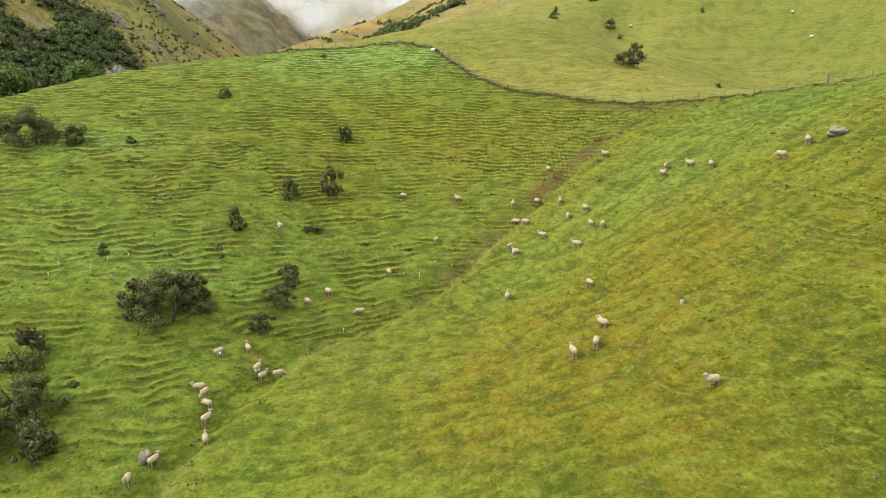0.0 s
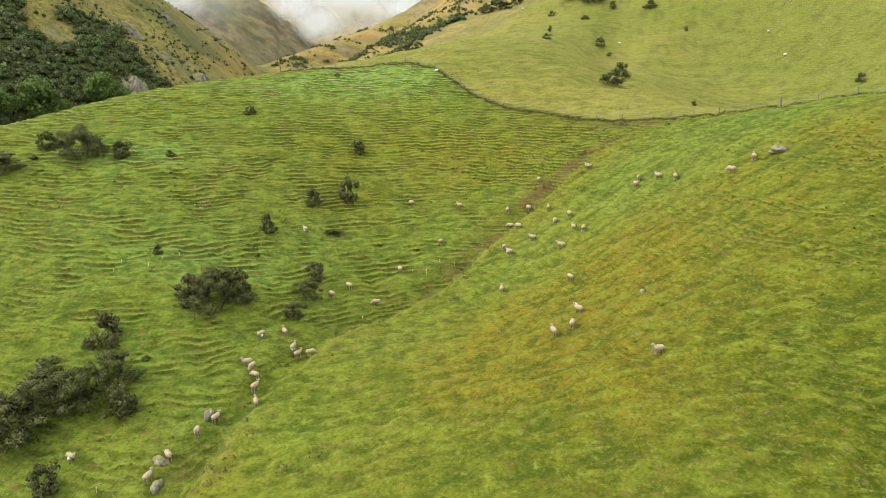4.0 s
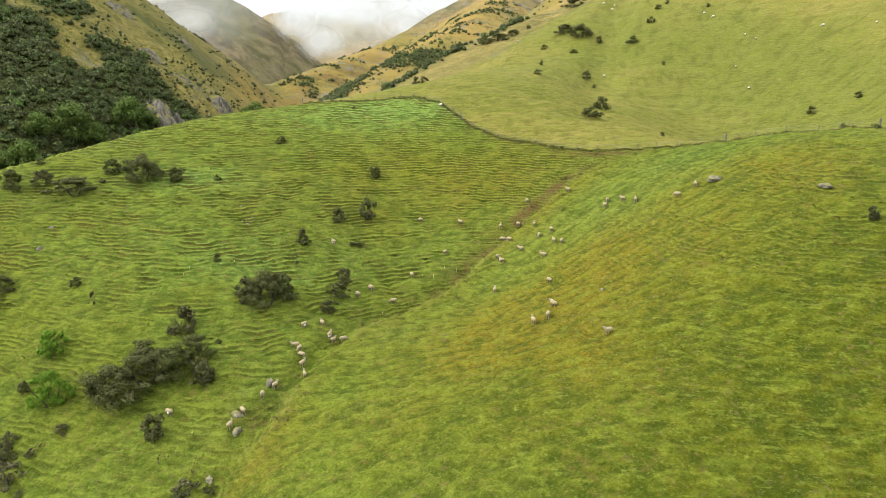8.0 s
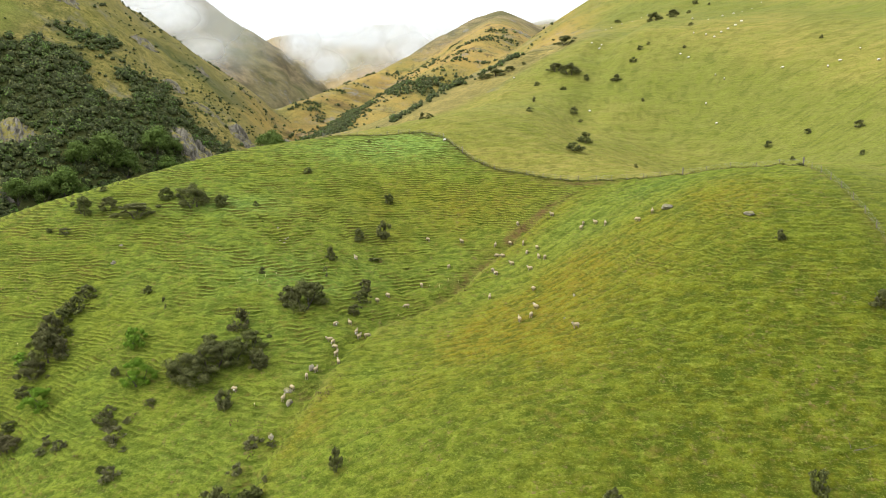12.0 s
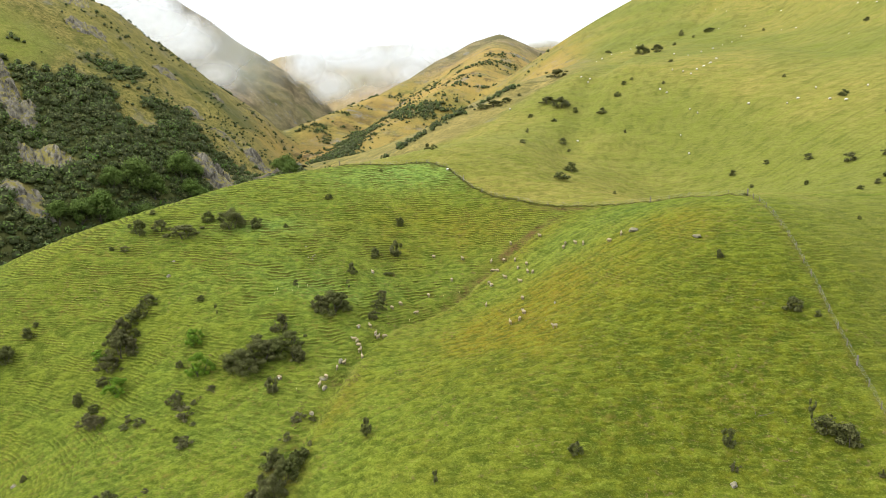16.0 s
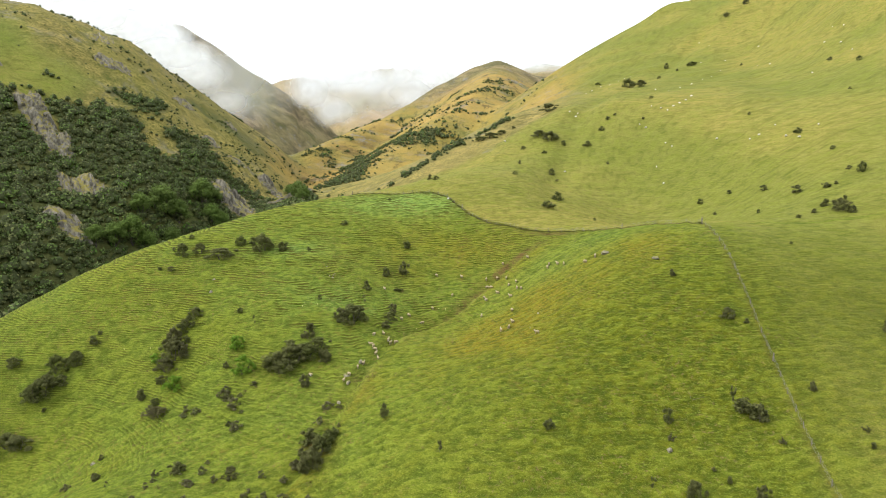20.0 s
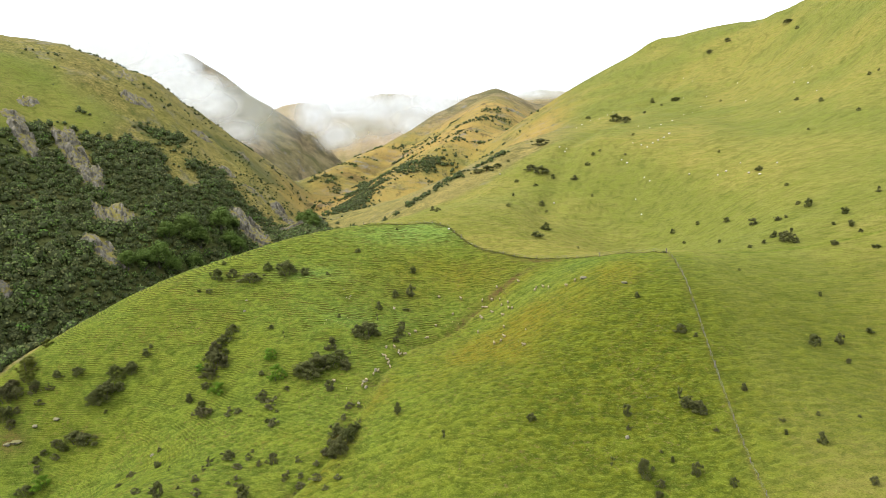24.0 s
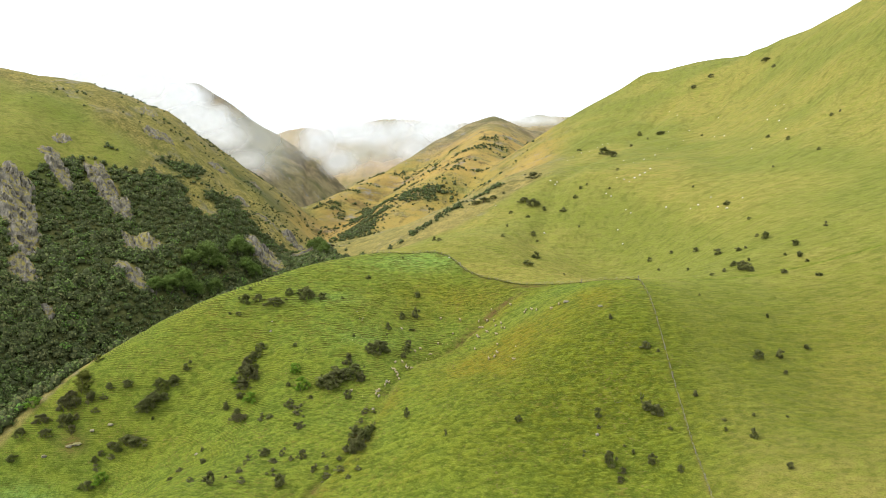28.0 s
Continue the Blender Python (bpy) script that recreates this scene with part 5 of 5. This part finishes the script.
def make_outcrop(x, y, wide, high, deep, seed, label):
    """A craggy rock face that breaks out of the slope: flush above, steep below, ragged at the rim."""
    e = 2.0
    hx = smooth_height(np.array([x + e, x - e, x, x]), np.array([y, y, y + e, y - e]))
    grad = np.array([(hx[0] - hx[1]) / (2 * e), (hx[2] - hx[3]) / (2 * e)])
    steep = max(np.linalg.norm(grad), 0.25)
    up = grad / np.linalg.norm(grad)
    side = np.array([up[1], -up[0]])
    out = np.array([-grad[0], -grad[1], 1.0])
    out /= np.linalg.norm(out)
    run = high / max(steep, 0.45)
    nu, nv = int(max(14, min(44, wide / 0.55))), int(max(14, min(52, high / 0.5)))
    u, v = np.meshgrid(np.linspace(-1, 1, nu), np.linspace(-1, 1, nv))
    px, py = x + side[0] * u * wide / 2 + up[0] * v * run / 2, y + side[1] * u * wide / 2 + up[1] * v * run / 2
    o, verts = Vector((seed * 3.1, seed * 1.7, 0)), []
    pz = ground_height(px, py)
    lean = 0.35 * (seed % 3 - 1)
    for j in range(nv):
        for i in range(nu):
            a, b = u[j, i] * wide / 2, v[j, i] * high / 2
            q = Vector((a * 0.36 + b * 0.07, b * 0.13 - a * 0.04, 0)) + o
            cell, dist = noise.voronoi(q)[1][0], noise.voronoi(q)[0]
            block = noise.cell(cell * 7.3) * 0.9
            joint = min((dist[1] - dist[0]) * 3.0, 1.0)
            crag = noise.noise(Vector((a, b, 3)) * 0.45 + o)
            rag = 0.85 * noise.noise(Vector((a * 0.17, b * 0.12, 0)) + o) + 0.45 * noise.noise(Vector((a * 0.5, b * 0.4, 5)) + o)
            rim = 1.0 - (abs(u[j, i] - lean * v[j, i]) ** 2.2 + abs(v[j, i]) ** 2.6) + rag
            env = max(min(rim * 1.5, 1.0), -0.35)
            d = deep * env * (0.50 + 0.30 * v[j, i]) * (0.56 + 0.50 * block) * (0.78 + 0.22 * joint) + ((1.1 * crag + 0.7 * noise.noise(Vector((a, b * 0.6, 8)) * 1.3 + o)) if env > 0 else 0)
            verts.append((px[j, i] + out[0] * d, py[j, i] + out[1] * d, pz[j, i] + out[2] * d * 0.7))
    ij = (np.arange(nv - 1)[:, None] * nu + np.arange(nu - 1)[None, :]).ravel()
    me = mesh_from("rock_outcrop", verts, np.stack([ij, ij + 1, ij + nu + 1, ij + nu], -1), ROCK, False)
    return tagged(new("rock_outcrop", me), label, "rock outcrop", "rock faces in the gorge")


for k, (x, y, w, h, d) in enumerate(CRAGS):
    make_outcrop(x, y, w, h, d, k + 1, "grey lichen-streaked rock face breaking out of the steep gorge side")


def make_boulder(x, y, wide, high, seed, label):
    bm = bmesh.new()
    bmesh.ops.create_icosphere(bm, subdivisions=3, radius=1.0)
    o = Vector((seed * 2.3, 0, seed))
    for v in bm.verts:
        p = v.co.copy()
        f = max(abs(p.x), abs(p.y), abs(p.z)) ** -0.15 * (1 + 0.45 * noise.noise(p * 1.3 + o) + 0.18 * noise.noise(p * 4 + o))
        v.co = Vector((p.x * f * wide / 2, p.y * f * wide * 0.34, p.z * f * high * 0.6))
    me = bpy.data.meshes.new("boulder")
    bm.to_mesh(me)
    bm.free()
    me.materials.append(BOULDER)
    ob = tagged(new("boulder", me), label, "boulder", "boulders on the slope")
    ob.matrix_world = pose(x, y, ground_at(x, y) + 0.04 * high, 0, 0, seed * 40)


for k, (x, y, w, h) in enumerate([
    (36.6, 58.9, 2.1, 0.9), (-21.4, 39.9, 1.0, 1.0), (45.1, 47.4, 1.5, 0.5), (45.0, 47.4, 1.3, 0.6), (-63.9, 66.8, 0.9, 0.8),
    (-64.8, 71.8, 0.8, 0.6), (-32.9, 73.1, 0.6, 0.3), (-35.4, 76.9, 0.6, 0.3), (-32.9, 71.8, 0.5, 0.3), (-32.7, 74.0, 0.4, 0.3),
    (-33.8, 72.2, 0.4, 0.2), (18.4, 45.7, 0.4, 0.5), (15.8, 39.3, 0.3, 0.3), (-114.5, 37.2, 2.9, 0.7), (-116.4, 36.6, 2.0, 0.7),
    (-111.6, 40.3, 1.8, 0.6), (-106.8, 41.9, 2.0, 0.6), (-74.8, 27.8, 1.2, 0.7), (33.5, 2.4, 1.0, 0.7), (-23.0, 32.7, 1.2, 0.8),
    (-24.1, 27.1, 0.9, 0.6), (-23.7, 35.0, 1.3, 0.8), (-122.4, 33.7, 1.3, 0.8),
]):
    make_boulder(x, y, w, h, k + 1, "large pale grey boulder lying in the grass" if w > 2 else "small pale grey rock lying in the grass")


# ---- rank grass along the fences ----
def rank_grass(name, line, seed, tall, spread, thick):
    rs = np.random.RandomState(seed)
    pts = []
    for (ax, ay), (bx, by) in zip(line[:-1], line[1:]):
        n = int(math.hypot(bx - ax, by - ay) * thick)
        u = rs.rand(n)
        pts.append(np.stack([ax + (bx - ax) * u + rs.normal(0, spread, n), ay + (by - ay) * u + rs.normal(0, spread, n)], -1))
    p = np.concatenate(pts)
    z = ground_height(p[:, 0], p[:, 1])
    places = np.stack([p[:, 0], p[:, 1], z + tall * rs.uniform(0.1, 0.7, len(p))], -1)
    me = spray_mesh(name, rs, places, np.tile([0, 0, 1.5], (len(p), 1)), tall * 0.35, RANK, 2.4, 3.0, False)
    tagged(new(name, me), "dark rank grass and weeds grown up along a fence", "grass", kind="stuff")


RANK = leaf_material("rank_grass", (0.034, 0.044, 0.010), (0.120, 0.120, 0.030), (0.090, 0.070, 0.025))
rank_grass("fence_grass", FENCE_A, 81, 0.42, 0.20, 24)
rank_grass("fence_grass", FENCE_B, 82, 0.24, 0.26, 9)


# ---- trees at the foot of the gorge ----
def make_tree(seed, leaves, material):
    """A broad tree ten metres high: trunk, limbs, crown of leaf sprays."""
    rs = np.random.RandomState(seed)
    root = new("tree")
    part("trunk", stem_mesh(rs, rs.rand() * 6, 0.05, 6.0, 0.28), root)
    lobes = []
    for k in range(13):
        ang, rad = 2.4 * k, 2.9 * math.sqrt((k + 0.5) / 13)
        h = 8.2 - 5.0 * (rad / 2.9) ** 1.4 * rs.uniform(0.5, 1.2)
        s = rs.uniform(1.3, 2.0)
        lobes.append((rad * math.cos(ang), rad * math.sin(ang), max(h, 1.6), s, s, s * 0.8))
    for k in range(4):
        part("limb", stem_mesh(rs, 1.6 * k, 0.6, 6.5, 0.12), root)
    places, ways = leaf_points(rs, leaves, lobes)
    part("crown", spray_mesh("crown", rs, places, ways, 0.34, material), root)
    return root


TREES = [make_tree(900 + k, 3200, LEAF["w"]) for k in range(3)]
for k, (x, y, s) in enumerate([(-142, 183, 1.15), (-146, 176, 0.9), (-137, 186, 0.9), (-139, 208, 1.3), (-133, 212, 1.0), (-129, 232, 1.2), (-122, 226, 0.9), (-117, 226, 0.8), (-144, 197, 1.0), (-131, 199, 0.9), (-125, 240, 0.8), (-90, 262, 0.8), (-84, 255, 0.9), (-78, 240, 0.8), (-150, 168, 0.8)]):
    tagged(copy_thing(TREES[k % 3], pose(x, y, ground_at(x, y) - 0.3, 0, 0, 77 * k) @ Matrix.Scale(1.35 * s, 4)), "broad dark green tree at the foot of the gorge cliffs", "tree", "trees in the gorge")
for ob in TREES:
    for o in (*ob.children_recursive, ob):
        bpy.data.objects.remove(o)


# ---- small things in the grass ----
def make_stalk(x, y, high):
    bm = bmesh.new()
    bmesh.ops.create_cone(bm, cap_ends=True, segments=5, radius1=0.02, radius2=0.015, depth=high, matrix=Matrix.Translation((0, 0, high / 2 - 0.05)))
    bmesh.ops.create_icosphere(bm, subdivisions=1, radius=1.0, matrix=Matrix.Translation((0, 0, high * 0.8)) @ Matrix.Diagonal((0.06, 0.06, high * 0.28, 1)))
    me = bpy.data.meshes.new("flower_stalk")
    bm.to_mesh(me)
    bm.free()
    me.materials.append(STALK)
    ob = tagged(new("flower_stalk", me), "pale yellow dead flower stalk standing in grass", "plant", "flower stalks")
    ob.matrix_world = pose(x, y, ground_at(x, y), 6 * math.sin(x), 5 * math.sin(y), 0)


STALK = plain_material("pale_stalk", (0.42, 0.38, 0.16), (0.55, 0.50, 0.28), 12.0)
for x, y in [
    (-34.5, 58.9), (-37.7, 59.2), (-31.8, 61.3), (-0.9, 68.9), (-2.6, 66.8), (-4.4, 67.2), (1.0, 68.9), (-33.6, 60.6), (-9.8, 57.7), (-38.0, 57.8), (-23.1, 35.6), (-27.9, 32.7), (-80.3, 53.1), (-73.6, 52.4),
]:
    make_stalk(x, y, 0.5 + 0.15 * math.sin(x * 9))


def make_log(x, y, size, turn):
    """A fallen dead tree: a bent trunk with an upturned root end and two branches."""
    rs = np.random.RandomState(33)
    root = tagged(new("fallen_tree"), "grey dead fallen tree lying on the grass slope", "fallen tree")
    for name, ang, lean, long, thick in (("trunk", 0.0, 3.2, 1.0, 0.07), ("branch", 1.9, 0.5, 1.9, 0.045), ("branch", -0.4, 2.2, 0.9, 0.035)):
        part(name, stem_mesh(rs, ang, lean, long, thick), root)
    root.matrix_world = pose(x, y, ground_at(x, y), 0, 0, turn) @ Matrix.Scale(size, 4)


make_log(40.1, 11.1, 1.0, -10)


# ---- mist on the mountains ----
def mist(x, y, z, wide, high, thick, seed, full=0.0):
    bm = bmesh.new()
    bmesh.ops.create_grid(bm, x_segments=16, y_segments=16, size=1.0)
    for v in bm.verts:
        v.co = Vector((v.co.x, v.co.z - 0.02 * (1 - v.co.x ** 2), v.co.y))
    me = bpy.data.meshes.new("mist")
    bm.to_mesh(me)
    bm.free()
    me.materials.append(mist_material("mist", thick, seed * 3.7, full))
    ob = tagged(new("mist_bank", me), "thin white cloud drifting across the mountain side", "cloud", "mist banks", kind="structure")
    ob.matrix_world = pose(x, y, z) @ Matrix.Diagonal((wide, 120, high, 1))


mist(-294, 413, 196, 75, 29, 1.00, 1)
mist(-272, 441, 191, 68, 28, 0.95, 2)
mist(-250, 470, 174, 67, 30, 0.95, 3)
mist(-232, 494, 162, 59, 31, 1.00, 4)
mist(-213, 519, 138, 47, 24, 0.60, 5)
mist(-226, 549, 162, 146, 73, 0.35, 6)
mist(-242, 1032, 210, 66, 60, 0.95, 7)
mist(-210, 1061, 181, 67, 50, 0.80, 8)
mist(-201, 1077, 244, 136, 45, 0.50, 9)
mist(-20, 1033, 232, 81, 54, 1.00, 10)
mist(-56, 1016, 199, 85, 53, 0.80, 11)
mist(-146, 1117, 225, 231, 104, 0.50, 12)
mist(167, 1128, 269, 129, 28, 0.90, 13)
mist(-398, 656, 214, 110, 44, 0.95, 14, 0.12)
mist(-462, 683, 244, 95, 50, 1.00, 15, 0.2)
mist(-335, 679, 203, 85, 34, 0.95, 16, 0.12)
mist(-193, 1289, 262, 150, 40, 0.85, 17, 0.2)
mist(-45, 1305, 275, 150, 40, 0.80, 18, 0.2)
mist(-368, 720, 238, 70, 34, 1.00, 19, 0.25)
mist(-425, 730, 254, 80, 40, 1.00, 20, 0.3)
